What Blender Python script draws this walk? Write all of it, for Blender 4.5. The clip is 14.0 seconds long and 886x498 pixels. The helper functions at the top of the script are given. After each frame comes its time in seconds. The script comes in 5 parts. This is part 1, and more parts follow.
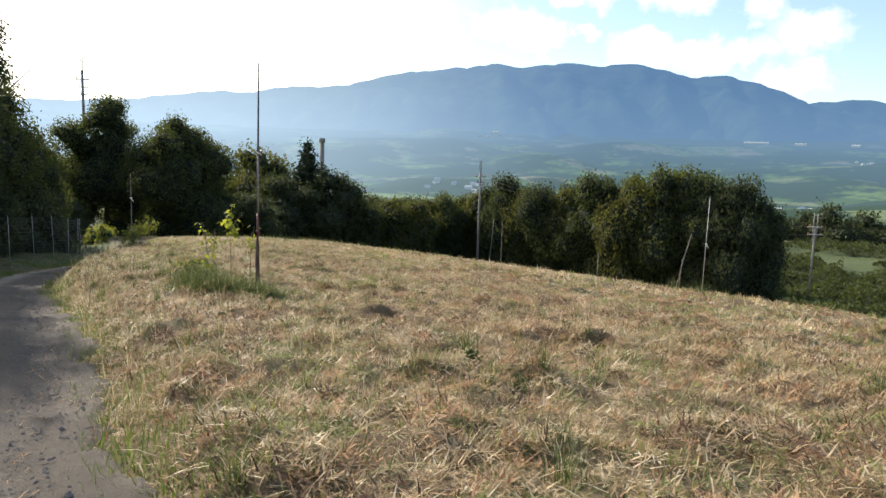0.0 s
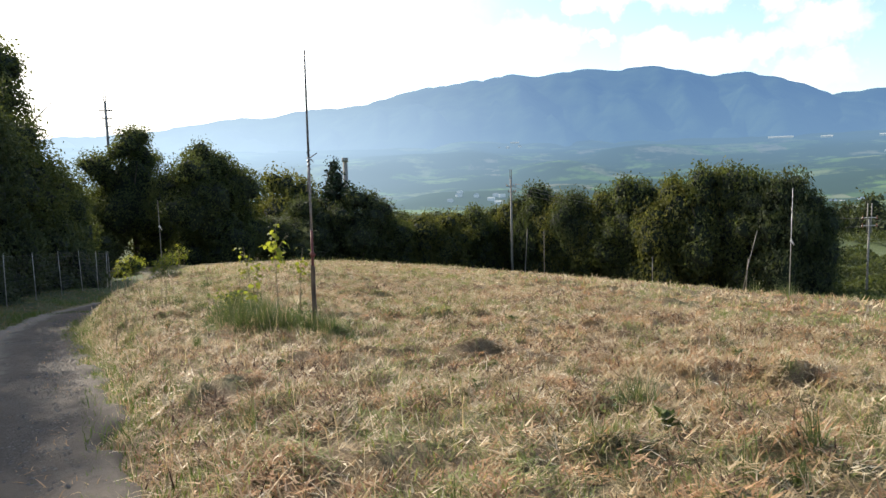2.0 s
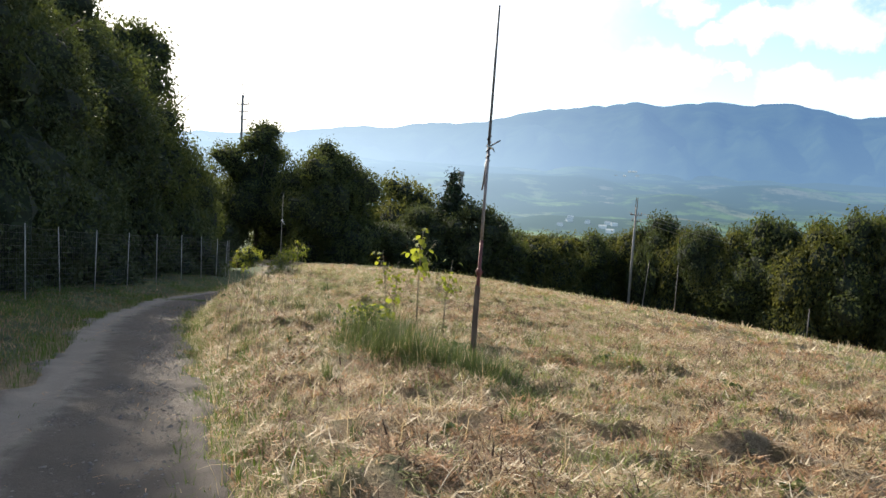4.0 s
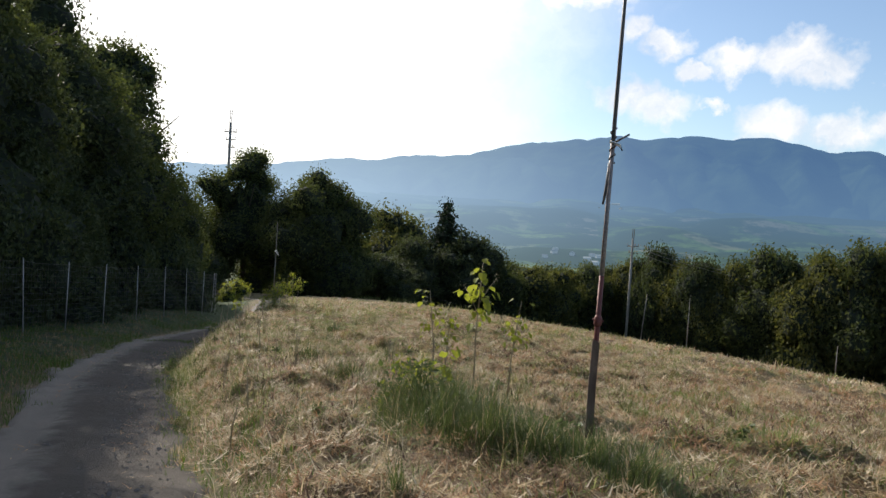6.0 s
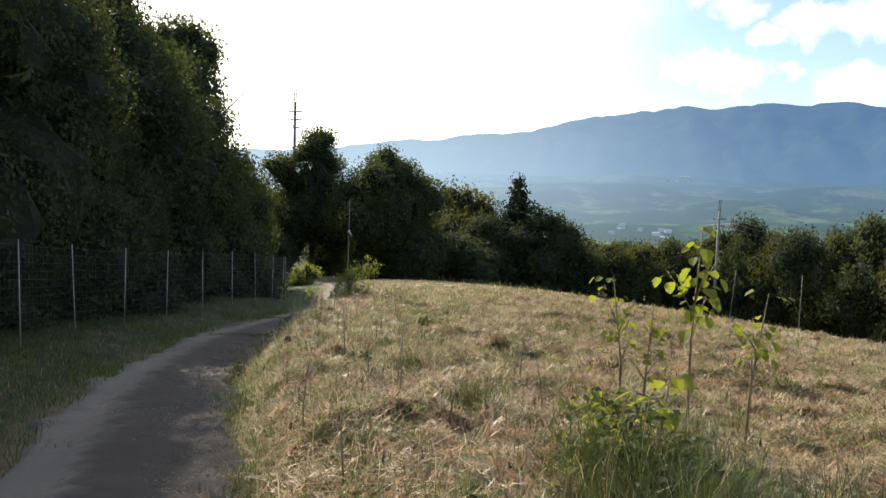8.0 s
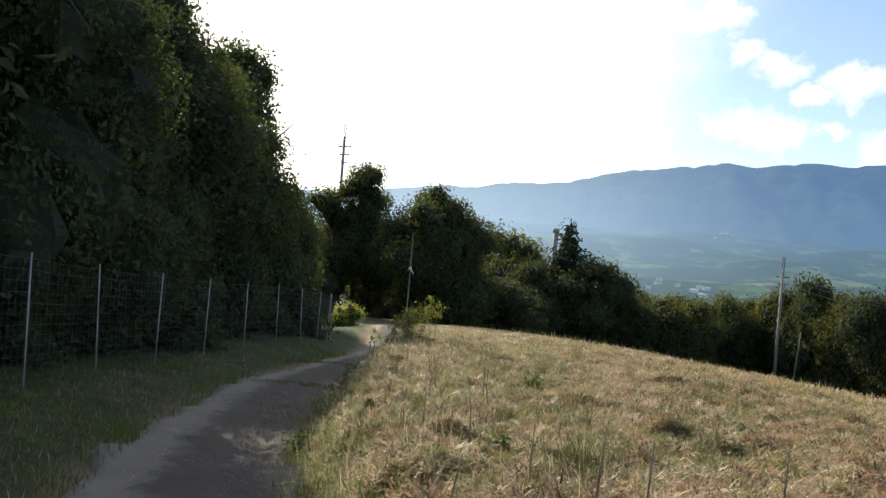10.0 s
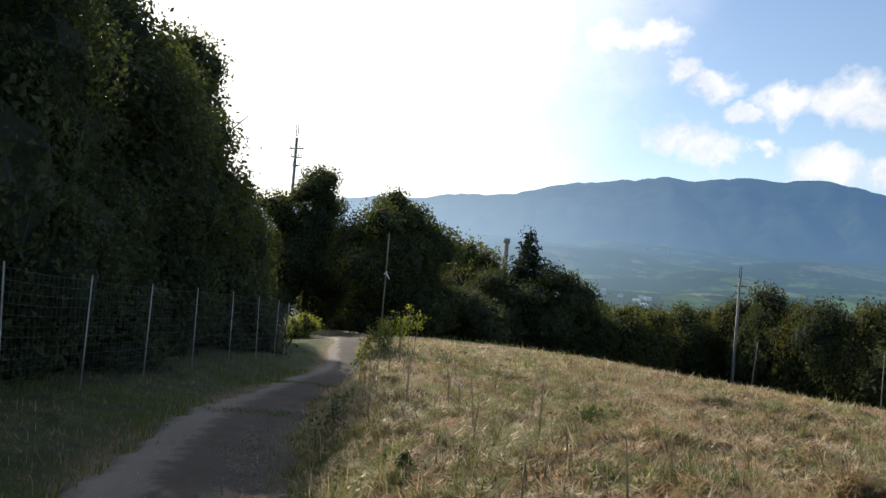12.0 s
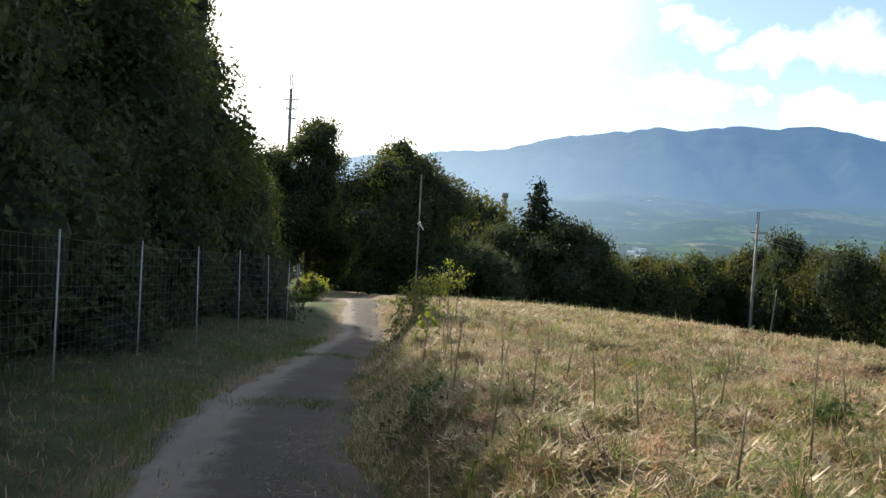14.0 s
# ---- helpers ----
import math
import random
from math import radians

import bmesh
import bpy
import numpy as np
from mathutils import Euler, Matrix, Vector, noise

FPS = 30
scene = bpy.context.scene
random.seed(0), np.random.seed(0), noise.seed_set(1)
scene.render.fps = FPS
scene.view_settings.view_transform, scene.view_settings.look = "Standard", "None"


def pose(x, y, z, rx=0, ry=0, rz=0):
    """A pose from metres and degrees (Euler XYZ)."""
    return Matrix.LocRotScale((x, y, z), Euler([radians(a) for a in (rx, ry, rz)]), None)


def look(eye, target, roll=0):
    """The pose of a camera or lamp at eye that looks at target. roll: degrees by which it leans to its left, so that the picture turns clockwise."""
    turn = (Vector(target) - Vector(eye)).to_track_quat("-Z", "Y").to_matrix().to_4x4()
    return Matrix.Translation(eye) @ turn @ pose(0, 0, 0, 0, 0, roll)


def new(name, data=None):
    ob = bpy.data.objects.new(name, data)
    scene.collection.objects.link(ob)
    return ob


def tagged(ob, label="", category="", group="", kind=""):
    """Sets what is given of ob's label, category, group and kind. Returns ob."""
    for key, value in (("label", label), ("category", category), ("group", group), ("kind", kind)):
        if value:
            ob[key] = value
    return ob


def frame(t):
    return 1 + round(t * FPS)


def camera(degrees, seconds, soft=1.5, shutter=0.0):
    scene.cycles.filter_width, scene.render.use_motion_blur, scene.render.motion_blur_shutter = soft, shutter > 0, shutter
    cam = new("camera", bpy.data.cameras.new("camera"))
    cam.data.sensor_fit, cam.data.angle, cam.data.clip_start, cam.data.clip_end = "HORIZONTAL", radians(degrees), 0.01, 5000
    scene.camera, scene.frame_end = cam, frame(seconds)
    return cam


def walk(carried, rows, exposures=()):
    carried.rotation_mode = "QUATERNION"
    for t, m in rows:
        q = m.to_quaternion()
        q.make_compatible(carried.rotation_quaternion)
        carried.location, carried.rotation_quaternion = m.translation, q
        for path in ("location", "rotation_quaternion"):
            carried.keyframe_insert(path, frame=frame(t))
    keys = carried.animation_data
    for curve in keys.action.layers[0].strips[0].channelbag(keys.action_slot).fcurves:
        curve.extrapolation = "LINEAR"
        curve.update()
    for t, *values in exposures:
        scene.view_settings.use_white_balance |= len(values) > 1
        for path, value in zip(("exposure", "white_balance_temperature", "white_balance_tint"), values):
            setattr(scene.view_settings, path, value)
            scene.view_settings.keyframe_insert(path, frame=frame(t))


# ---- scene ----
cam = camera(65.7, 14.0)
METRES, EYE, TILT, LEAN, TURN = 20.0, 1.45, 0.0, 0.0, 0.0
ROWS = [
    (0.0, 0.0, 0.0, 0.0, 0.23, -7.52, -1.72),
    (0.5, -0.0127, 0.0288, -0.0021, -0.76, -8.81, -1.23),
    (1.0, -0.0255, 0.0559, -0.0062, -2.37, -7.35, -0.16),
    (1.5, -0.0393, 0.0817, -0.0086, -2.77, -6.57, 1.03),
    (2.0, -0.0516, 0.1117, -0.0131, 1.94, -6.37, 1.65),
    (2.5, -0.0657, 0.1399, -0.0155, 8.07, -6.42, 0.31),
    (3.0, -0.0795, 0.1708, -0.0193, 9.05, -6.85, -0.79),
    (3.5, -0.0973, 0.1976, -0.0218, 10.97, -6.33, -2.14),
    (4.0, -0.1153, 0.2288, -0.025, 11.18, -5.04, -3.52),
    (6.5, -0.2005, 0.3664, -0.0386, 9.8, -2.23, -3.55),
    (7.0, -0.217, 0.4019, -0.0425, 11.21, -4.41, -2.97),
    (7.5, -0.2371, 0.4328, -0.0458, 11.31, -4.4, -2.14),
    (8.0, -0.2559, 0.4676, -0.0485, 15.12, -4.27, -1.99),
    (8.5, -0.2782, 0.4958, -0.0521, 14.37, -5.56, -3.07),
    (9.0, -0.3053, 0.528, -0.0564, 18.51, -3.6, -3.81),
    (11.5, -0.4201, 0.6684, -0.0832, 15.32, 0.59, -5.07),
    (12.0, -0.4404, 0.6982, -0.0856, 13.51, 0.64, -4.7),
    (12.5, -0.4588, 0.7362, -0.091, 12.24, -2.54, -4.25),
    (13.0, -0.4827, 0.7668, -0.0946, 11.92, -1.56, -3.4),
    (13.5, -0.5056, 0.8024, -0.0991, 13.85, -2.97, -3.08),
    (14.0, -0.5326, 0.8295, -0.1041, 12.95, -2.86, -3.01),
]
EXPOSURES = [(0.0, 0.75, 6800, 10), (2.0, 0.85, 6800, 10), (4.0, 0.86, 6800, 10), (6.5, 0.18, 6500, 10), (7.5, 0.48, 6750, 10), (9.0, 0.76, 6900, 10), (11.5, 0.24, 6600, 10), (12.5, 0.36, 6600, 10), (14.0, 0.76, 6750, 10)]
walk(cam, [(t, pose(0, 0, EYE, TILT, LEAN, TURN) @ pose(METRES * x, METRES * y, METRES * z, 90 + pitch, roll, yaw)) for t, x, y, z, yaw, pitch, roll in ROWS], EXPOSURES)

# ---- world and sun ----
SUN_AZ, SUN_EL = radians(-48), radians(30.2)
SUN_DIR = Vector((math.sin(SUN_AZ) * math.cos(SUN_EL), math.cos(SUN_AZ) * math.cos(SUN_EL), math.sin(SUN_EL)))


class Nodes:
    """Short hand for building node trees."""

    def __init__(self, tree):
        self.tree = tree
        tree.nodes.clear()

    def add(self, kind, ins=None, **props):
        n = self.tree.nodes.new(kind)
        for k, v in props.items():
            setattr(n, k, v)
        for k, v in (ins or {}).items():
            if isinstance(v, bpy.types.NodeSocket):
                self.tree.links.new(v, n.inputs[k])
            else:
                n.inputs[k].default_value = v
        return n

    def math(self, op, a, b=0.0, clamp=False):
        return self.add("ShaderNodeMath", {0: a, 1: b}, operation=op, use_clamp=clamp).outputs[0]

    def mix(self, f, a, b, blend="MIX"):
        n = self.add("ShaderNodeMix", {0: f}, data_type="RGBA", blend_type=blend)
        for i, v in ((6, a), (7, b)):
            if isinstance(v, bpy.types.NodeSocket):
                self.tree.links.new(v, n.inputs[i])
            else:
                n.inputs[i].default_value = (*v, 1)
        return n.outputs[2]

    def ramp(self, f, *stops):
        n = self.add("ShaderNodeValToRGB", {0: f})
        el = n.color_ramp.elements
        while len(el) < len(stops):
            el.new(0.5)
        for e, (p, c) in zip(el, stops):
            e.position, e.color = p, (*(c if isinstance(c, tuple) else (c, c, c)), 1)
        return n.outputs[0]

    def noise(self, vec, scale, detail=4.0, rough=0.55, distortion=0.0):
        ins = {"Scale": scale, "Detail": detail, "Roughness": rough, "Distortion": distortion}
        if vec is not None:
            ins["Vector"] = vec
        return self.add("ShaderNodeTexNoise", ins).outputs[0]


world = bpy.data.worlds.new("sky")
scene.world = world
world.use_nodes = True
w = Nodes(world.node_tree)
sky = w.add("ShaderNodeTexSky", sky_type="NISHITA", sun_disc=False, sun_elevation=SUN_EL, sun_rotation=SUN_AZ, air_density=1.0, dust_density=0.8, ozone_density=2.0)
way = w.add("ShaderNodeTexCoord").outputs["Generated"]
# cumulus heaps: azimuth, elevation, size in degrees
HEAPS = [(-0.9, 18.5, 2.2), (2.6, 18.3, 2.4), (4.8, 15.9, 2.0), (7.1, 14.7, 2.4), (12.3, 13.5, 2.7), (16.0, 13.8, 3.4), (18.5, 12.9, 2.8), (9.4, 12.7, 1.5), (4.6, 10.8, 3.0), (7.2, 10.0, 3.0), (15.2, 8.7, 3.2), (19.7, 8.1, 3.0), (11.0, 10.2, 1.4), (23.6, 11.5, 1.9), (26.7, 9.8, 3.3), (23.0, 8.6, 2.4), (26.5, 6.5, 3.0), (-7.0, 19.0, 3.0), (40.0, 15.0, 6.0), (55.0, 12.0, 8.0), (80.0, 16.0, 9.0), (130.0, 20.0, 14.0), (-150.0, 25.0, 14.0)]
billow = w.add("ShaderNodeTexNoise", {"Vector": way, "Scale": 24.0, "Detail": 7.0, "Roughness": 0.6}).outputs["Color"]
shake = w.add("ShaderNodeVectorMath", {0: w.add("ShaderNodeVectorMath", {0: billow, 1: (0.5, 0.5, 0.5)}, operation="SUBTRACT").outputs[0], 1: (0.085, 0.085, 0.075)}, operation="MULTIPLY").outputs[0]
moved = w.add("ShaderNodeVectorMath", {0: way, 1: shake}, operation="ADD").outputs[0]
cover = 0.0
for az, el, size in HEAPS:
    a, e = radians(az), radians(el)
    flat = w.add("ShaderNodeVectorMath", {0: w.add("ShaderNodeVectorMath", {0: moved, 1: (math.sin(a) * math.cos(e), math.cos(a) * math.cos(e), math.sin(e))}, operation="SUBTRACT").outputs[0], 1: (1.0, 1.0, 1.7)}, operation="MULTIPLY").outputs[0]
    d = w.add("ShaderNodeVectorMath", {0: flat}, operation="LENGTH").outputs["Value"]
    f = w.add("ShaderNodeMapRange", {0: d, 1: radians(size), 2: radians(size * 0.45), 3: 0.0, 4: 1.0}).outputs[0]
    cover = w.math("MAXIMUM", cover, f)
body = w.noise(moved, 11.0, 5.0, 0.6)
cloud = w.mix(w.ramp(body, (0.38, 0.0), (0.60, 1.0)), (4.6, 5.0, 5.6), (6.8, 6.6, 6.4))
toward = w.add("ShaderNodeVectorMath", {0: way, 1: tuple(SUN_DIR)}, operation="DOT_PRODUCT").outputs["Value"]
thin = w.add("ShaderNodeMapRange", {0: w.math("ADD", toward, w.math("MULTIPLY", w.math("SUBTRACT", body, 0.5), 0.12)), 1: 0.60, 2: 0.93, 3: 0.0, 4: 0.92}, interpolation_type="SMOOTHSTEP").outputs[0]
seen = w.mix(w.math("MULTIPLY", cover, 0.8), sky.outputs[0], cloud)
seen = w.mix(thin, seen, (9.5, 9.2, 8.9))
w.add("ShaderNodeOutputWorld", {"Surface": w.add("ShaderNodeBackground", {"Color": seen, "Strength": 0.142}).outputs[0]})

sun = new("sun", bpy.data.lights.new("sun", "SUN"))
sun.data.energy, sun.data.angle, sun.data.color = 5.0, radians(0.55), (1.0, 0.92, 0.80)
sun.matrix_world = look(SUN_DIR * 60, (0, 0, 0))

# ---- materials ----


def material(name):
    m = bpy.data.materials.new(name)
    m.use_nodes = True
    return m, Nodes(m.node_tree)


def finish(n, shader, bump=None, strength=0.3, distance=0.02):
    n.add("ShaderNodeOutputMaterial", {"Surface": shader})


def principled(n, color, rough=0.8, bump=None, strength=0.4, distance=0.02, **more):
    ins = {"Base Color": color if isinstance(color, bpy.types.NodeSocket) else (*color, 1), "Roughness": rough}
    if bump is not None:
        ins["Normal"] = n.add("ShaderNodeBump", {"Height": bump, "Strength": strength, "Distance": distance}).outputs[0]
    ins.update(more)
    return n.add("ShaderNodeBsdfPrincipled", ins).outputs[0]


def place(n):
    return n.add("ShaderNodeNewGeometry").outputs["Position"]


def leaf_material(name, dark, light, tip, through_amount=0.35, gloss=0.7, clumps=1.3, tint=(2.2, 2.0, 0.9)):
    """Leaves: each island has its own hue, and some light comes through."""
    m, n = material(name)
    rnd = n.add("ShaderNodeNewGeometry").outputs["Random Per Island"]
    col = n.ramp(rnd, (0.0, dark), (0.6, light), (0.97, tip))
    big = n.noise(place(n), 0.35, 2.0)
    col = n.mix(n.ramp(big, (0.4, 0.0), (0.65, 0.5)), col, light, "MIX")
    clump = n.noise(place(n), clumps, 2.0)
    col = n.mix(n.ramp(clump, (0.36, 0.75), (0.58, 0.0)), col, (dark[0] * 0.8, dark[1] * 0.8, dark[2] * 0.8))
    p = principled(n, col, gloss, **{"Specular IOR Level": 0.25})
    tr = n.add("ShaderNodeBsdfTranslucent", {"Color": n.mix(0.6, col, (light[0] * tint[0], light[1] * tint[1], light[2] * tint[2]))}).outputs[0]
    n.add("ShaderNodeOutputMaterial", {"Surface": n.add("ShaderNodeMixShader", {0: through_amount, 1: p, 2: tr}).outputs[0]})
    return m


def bark_material(name, a, b, scale=9.0):
    m, n = material(name)
    v = n.add("ShaderNodeMapping", {"Vector": place(n), "Scale": (1, 1, 0.25)}).outputs[0]
    f = n.noise(v, scale, 6.0, 0.6)
    f2 = n.noise(place(n), scale * 6, 3.0)
    col = n.mix(n.ramp(f, (0.35, 0.0), (0.65, 1.0)), a, b)
    finish(n, principled(n, n.mix(n.math("MULTIPLY", f2, 0.4), col, (a[0] * 0.5, a[1] * 0.5, a[2] * 0.5)), 0.85, f, 0.5))
    return m


def plain(name, a, b, rough, scale=20.0, metal=0.0):
    m, n = material(name)
    f = n.noise(place(n), scale, 5.0, 0.6)
    big = n.noise(place(n), scale * 0.12, 3.0)
    f = n.math("ADD", n.math("MULTIPLY", f, 0.6), n.math("MULTIPLY", big, 0.4))
    finish(n, principled(n, n.mix(n.ramp(f, (0.38, 0.0), (0.64, 1.0)), a, b), rough, f, 0.25, 0.004, Metallic=metal))
    return m


LEAF_OAK = leaf_material("leaf_oak", (0.028, 0.038, 0.018), (0.062, 0.082, 0.030), (0.13, 0.14, 0.05), 0.42)
LEAF_BAY = leaf_material("leaf_bay", (0.025, 0.034, 0.018), (0.050, 0.068, 0.028), (0.10, 0.115, 0.045), 0.32, 0.65)
LEAF_OLIVE = leaf_material("leaf_olive", (0.036, 0.046, 0.016), (0.085, 0.096, 0.030), (0.16, 0.15, 0.055), 0.42)
LEAF_CONIFER = leaf_material("leaf_conifer", (0.010, 0.018, 0.010), (0.020, 0.036, 0.016), (0.035, 0.06, 0.02), 0.12)
LEAF_YOUNG = leaf_material("leaf_young", (0.11, 0.145, 0.028), (0.22, 0.26, 0.045), (0.42, 0.38, 0.08), 0.5, 0.6, 1.3, (1.9, 1.75, 0.8))
GRASS_GREEN = leaf_material("grass_green", (0.12, 0.15, 0.045), (0.22, 0.25, 0.09), (0.46, 0.45, 0.25), 0.4, 0.65, 4.0, (1.5, 1.45, 0.9))
# darker copy of the grass green, with shade put into its colour
GRASS_SHADE = leaf_material("grass_shaded", (0.05, 0.09, 0.02), (0.09, 0.15, 0.03), (0.16, 0.18, 0.06), 0.35, 0.7, 3.0)
STRAW = leaf_material("straw", (0.25, 0.175, 0.095), (0.60, 0.48, 0.29), (0.90, 0.82, 0.64), 0.34, 0.45, 5.0, (1.15, 1.1, 1.0))
STRAW_RED = leaf_material("straw_red", (0.20, 0.11, 0.055), (0.50, 0.31, 0.17), (0.74, 0.55, 0.37), 0.3, 0.7, 5.0, (1.1, 1.0, 0.9))
CUTTINGS = leaf_material("cuttings", (0.05, 0.028, 0.016), (0.15, 0.085, 0.048), (0.36, 0.25, 0.15), 0.1, 0.8, 5.0, (1.0, 1.0, 0.9))
GRASS_TALL = leaf_material("grass_tall", (0.045, 0.068, 0.024), (0.095, 0.130, 0.045), (0.26, 0.27, 0.12), 0.36, 0.55, 3.0, (1.4, 1.35, 0.8))
# near-black colour of the added shells that paint shade inside crowns
CROWN_CORE = plain("dark_crown_core", (0.008, 0.013, 0.006), (0.022, 0.034, 0.012), 0.95, 9)
BARK = bark_material("bark", (0.05, 0.04, 0.03), (0.14, 0.11, 0.085))
STEM = bark_material("stem", (0.17, 0.14, 0.08), (0.34, 0.29, 0.18), 30)
POLE_WOOD = bark_material("pole_wood", (0.16, 0.14, 0.12), (0.30, 0.27, 0.24), 5)
CONCRETE = plain("pole_concrete", (0.17, 0.16, 0.145), (0.26, 0.245, 0.225), 0.8, 6)
GRAVEL = plain("gravel_stone", (0.10, 0.09, 0.08), (0.26, 0.235, 0.21), 0.9, 40)
STEEL = plain("galvanised_steel", (0.34, 0.32, 0.30), (0.52, 0.50, 0.47), 0.55, 60, 0.35)
WIRE = plain("dark_wire", (0.11, 0.10, 0.095), (0.19, 0.175, 0.165), 0.6, 60, 0.3)
BLACK_PIPE = plain("dark_pipe", (0.05, 0.045, 0.045), (0.10, 0.09, 0.085), 0.5, 40)
RED_PAINT = plain("red_paint", (0.10, 0.022, 0.022), (0.17, 0.045, 0.038), 0.6, 40)
FOOT_WOOD = bark_material("foot_wood", (0.09, 0.058, 0.042), (0.21, 0.15, 0.11), 14)
PIPE_GREY = plain("worn_grey_pipe", (0.13, 0.10, 0.10), (0.30, 0.27, 0.26), 0.5, 45)
RUST = plain("rust", (0.16, 0.07, 0.04), (0.28, 0.13, 0.07), 0.85, 50)
CLOTH = plain("pale_tape", (0.55, 0.53, 0.48), (0.75, 0.73, 0.68), 0.8, 60)
WHITE = plain("white_paint", (0.52, 0.53, 0.54), (0.64, 0.65, 0.66), 0.6, 4)
ROOF = plain("roof_tile", (0.10, 0.10, 0.11), (0.18, 0.18, 0.19), 0.6, 4)

# the field, its verge and the rough land behind it
GROUND, n = material("field_ground")
p = place(n)
fine, mid, big = n.noise(p, 70.0, 7.0, 0.7), n.noise(p, 3.2, 5.0, 0.6), n.noise(p, 0.28, 4.0)
fibre = n.noise(n.add("ShaderNodeMapping", {"Vector": p, "Rotation": (0, 0, 0.7), "Scale": (1.0, 0.16, 1.0)}).outputs[0], 130.0, 3.0, 0.6, 1.5)
cross = n.noise(n.add("ShaderNodeMapping", {"Vector": p, "Rotation": (0, 0, -0.9), "Scale": (0.16, 1.0, 1.0)}).outputs[0], 120.0, 3.0, 0.6, 1.5)
fine = n.math("MAXIMUM", n.math("MAXIMUM", fibre, cross), fine)
straw = n.mix(n.ramp(fine, (0.46, 0.0), (0.68, 1.0)), (0.10, 0.062, 0.034), (0.44, 0.335, 0.20))
soil = n.mix(n.ramp(mid, (0.48, 0.0), (0.66, 0.85)), straw, n.mix(fine, (0.08, 0.042, 0.024), (0.26, 0.15, 0.09)))
green = n.mix(n.ramp(fine, (0.46, 0.0), (0.68, 1.0)), (0.045, 0.06, 0.02), (0.22, 0.23, 0.10))
patch = n.math("ADD", n.math("MULTIPLY", mid, 0.55), n.math("MULTIPLY", big, 0.6))
col = n.mix(n.ramp(patch, (0.54, 0.0), (0.68, 0.8)), soil, green)
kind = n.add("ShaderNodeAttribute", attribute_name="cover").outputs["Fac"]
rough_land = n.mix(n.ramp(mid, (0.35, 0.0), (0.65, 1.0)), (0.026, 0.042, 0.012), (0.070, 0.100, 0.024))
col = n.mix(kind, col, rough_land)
finish(n, principled(n, col, 0.95, n.math("ADD", fine, mid), 0.9, 0.06))

DIRT, n = material("track_dirt")
p = place(n)
fine, mid, big = n.noise(p, 60.0, 6.0, 0.7), n.noise(p, 2.6, 6.0, 0.62), n.noise(p, 0.7, 3.0)
col = n.mix(n.ramp(mid, (0.36, 0.0), (0.62, 1.0)), (0.098, 0.080, 0.064), (0.18, 0.150, 0.122))
col = n.mix(n.ramp(fine, (0.42, 0.0), (0.60, 0.7)), col, (0.23, 0.195, 0.160))
col = n.mix(n.ramp(big, (0.46, 0.0), (0.60, 0.75)), col, (0.06, 0.048, 0.038))
col = n.mix(n.ramp(n.noise(p, 11.0, 5.0, 0.7), (0.52, 0.0), (0.62, 0.6)), col, (0.05, 0.041, 0.032))
across = n.add("ShaderNodeAttribute", attribute_name="across").outputs["Fac"]
worn = n.math("ADD", across, n.math("MULTIPLY", n.math("SUBTRACT", mid, 0.5), 0.34))
col = n.mix(n.ramp(worn, (0.12, 0.1), (0.24, 0.75), (0.38, 0.7), (0.52, 0.0)), col, n.mix(fine, (0.15, 0.134, 0.116), (0.29, 0.26, 0.225)))
col = n.mix(n.ramp(worn, (0.36, 0.0), (0.46, 0.85), (0.66, 0.85), (0.90, 0.5)), col, n.mix(fine, (0.026, 0.022, 0.019), (0.085, 0.071, 0.058)))
finish(n, principled(n, col, 0.92, n.math("ADD", fine, mid), 0.7, 0.03))

# land beyond the wood; the haze of kilometres of air is painted in as emission


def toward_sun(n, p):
    """Share of bright haze to paint in by bearing: most towards the sun in the west."""
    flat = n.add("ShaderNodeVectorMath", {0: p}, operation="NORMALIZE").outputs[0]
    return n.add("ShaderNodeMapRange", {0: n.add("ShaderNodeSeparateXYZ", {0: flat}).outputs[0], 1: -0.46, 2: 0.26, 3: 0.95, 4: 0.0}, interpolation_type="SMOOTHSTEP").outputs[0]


VALLEY, n = material("hazed_valley")
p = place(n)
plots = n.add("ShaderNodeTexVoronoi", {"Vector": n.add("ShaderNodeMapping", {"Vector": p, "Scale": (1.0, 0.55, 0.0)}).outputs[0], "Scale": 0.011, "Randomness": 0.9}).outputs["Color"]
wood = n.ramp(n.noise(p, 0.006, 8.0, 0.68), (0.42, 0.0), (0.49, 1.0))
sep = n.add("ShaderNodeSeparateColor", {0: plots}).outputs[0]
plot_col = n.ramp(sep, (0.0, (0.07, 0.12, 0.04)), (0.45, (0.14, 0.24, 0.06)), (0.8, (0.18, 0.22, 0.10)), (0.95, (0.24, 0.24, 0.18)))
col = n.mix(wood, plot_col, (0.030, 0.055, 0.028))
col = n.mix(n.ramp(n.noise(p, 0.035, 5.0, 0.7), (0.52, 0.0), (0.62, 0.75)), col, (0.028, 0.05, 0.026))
# painted haze: emission replaces the land colour more and more with distance
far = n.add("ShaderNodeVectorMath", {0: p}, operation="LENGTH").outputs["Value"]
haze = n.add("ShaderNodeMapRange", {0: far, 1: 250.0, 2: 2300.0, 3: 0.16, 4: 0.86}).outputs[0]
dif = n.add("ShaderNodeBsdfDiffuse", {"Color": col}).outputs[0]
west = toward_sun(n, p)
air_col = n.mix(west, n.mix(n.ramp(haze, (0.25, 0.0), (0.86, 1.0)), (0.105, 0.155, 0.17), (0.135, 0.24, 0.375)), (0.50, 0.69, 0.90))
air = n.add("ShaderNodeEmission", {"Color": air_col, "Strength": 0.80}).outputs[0]
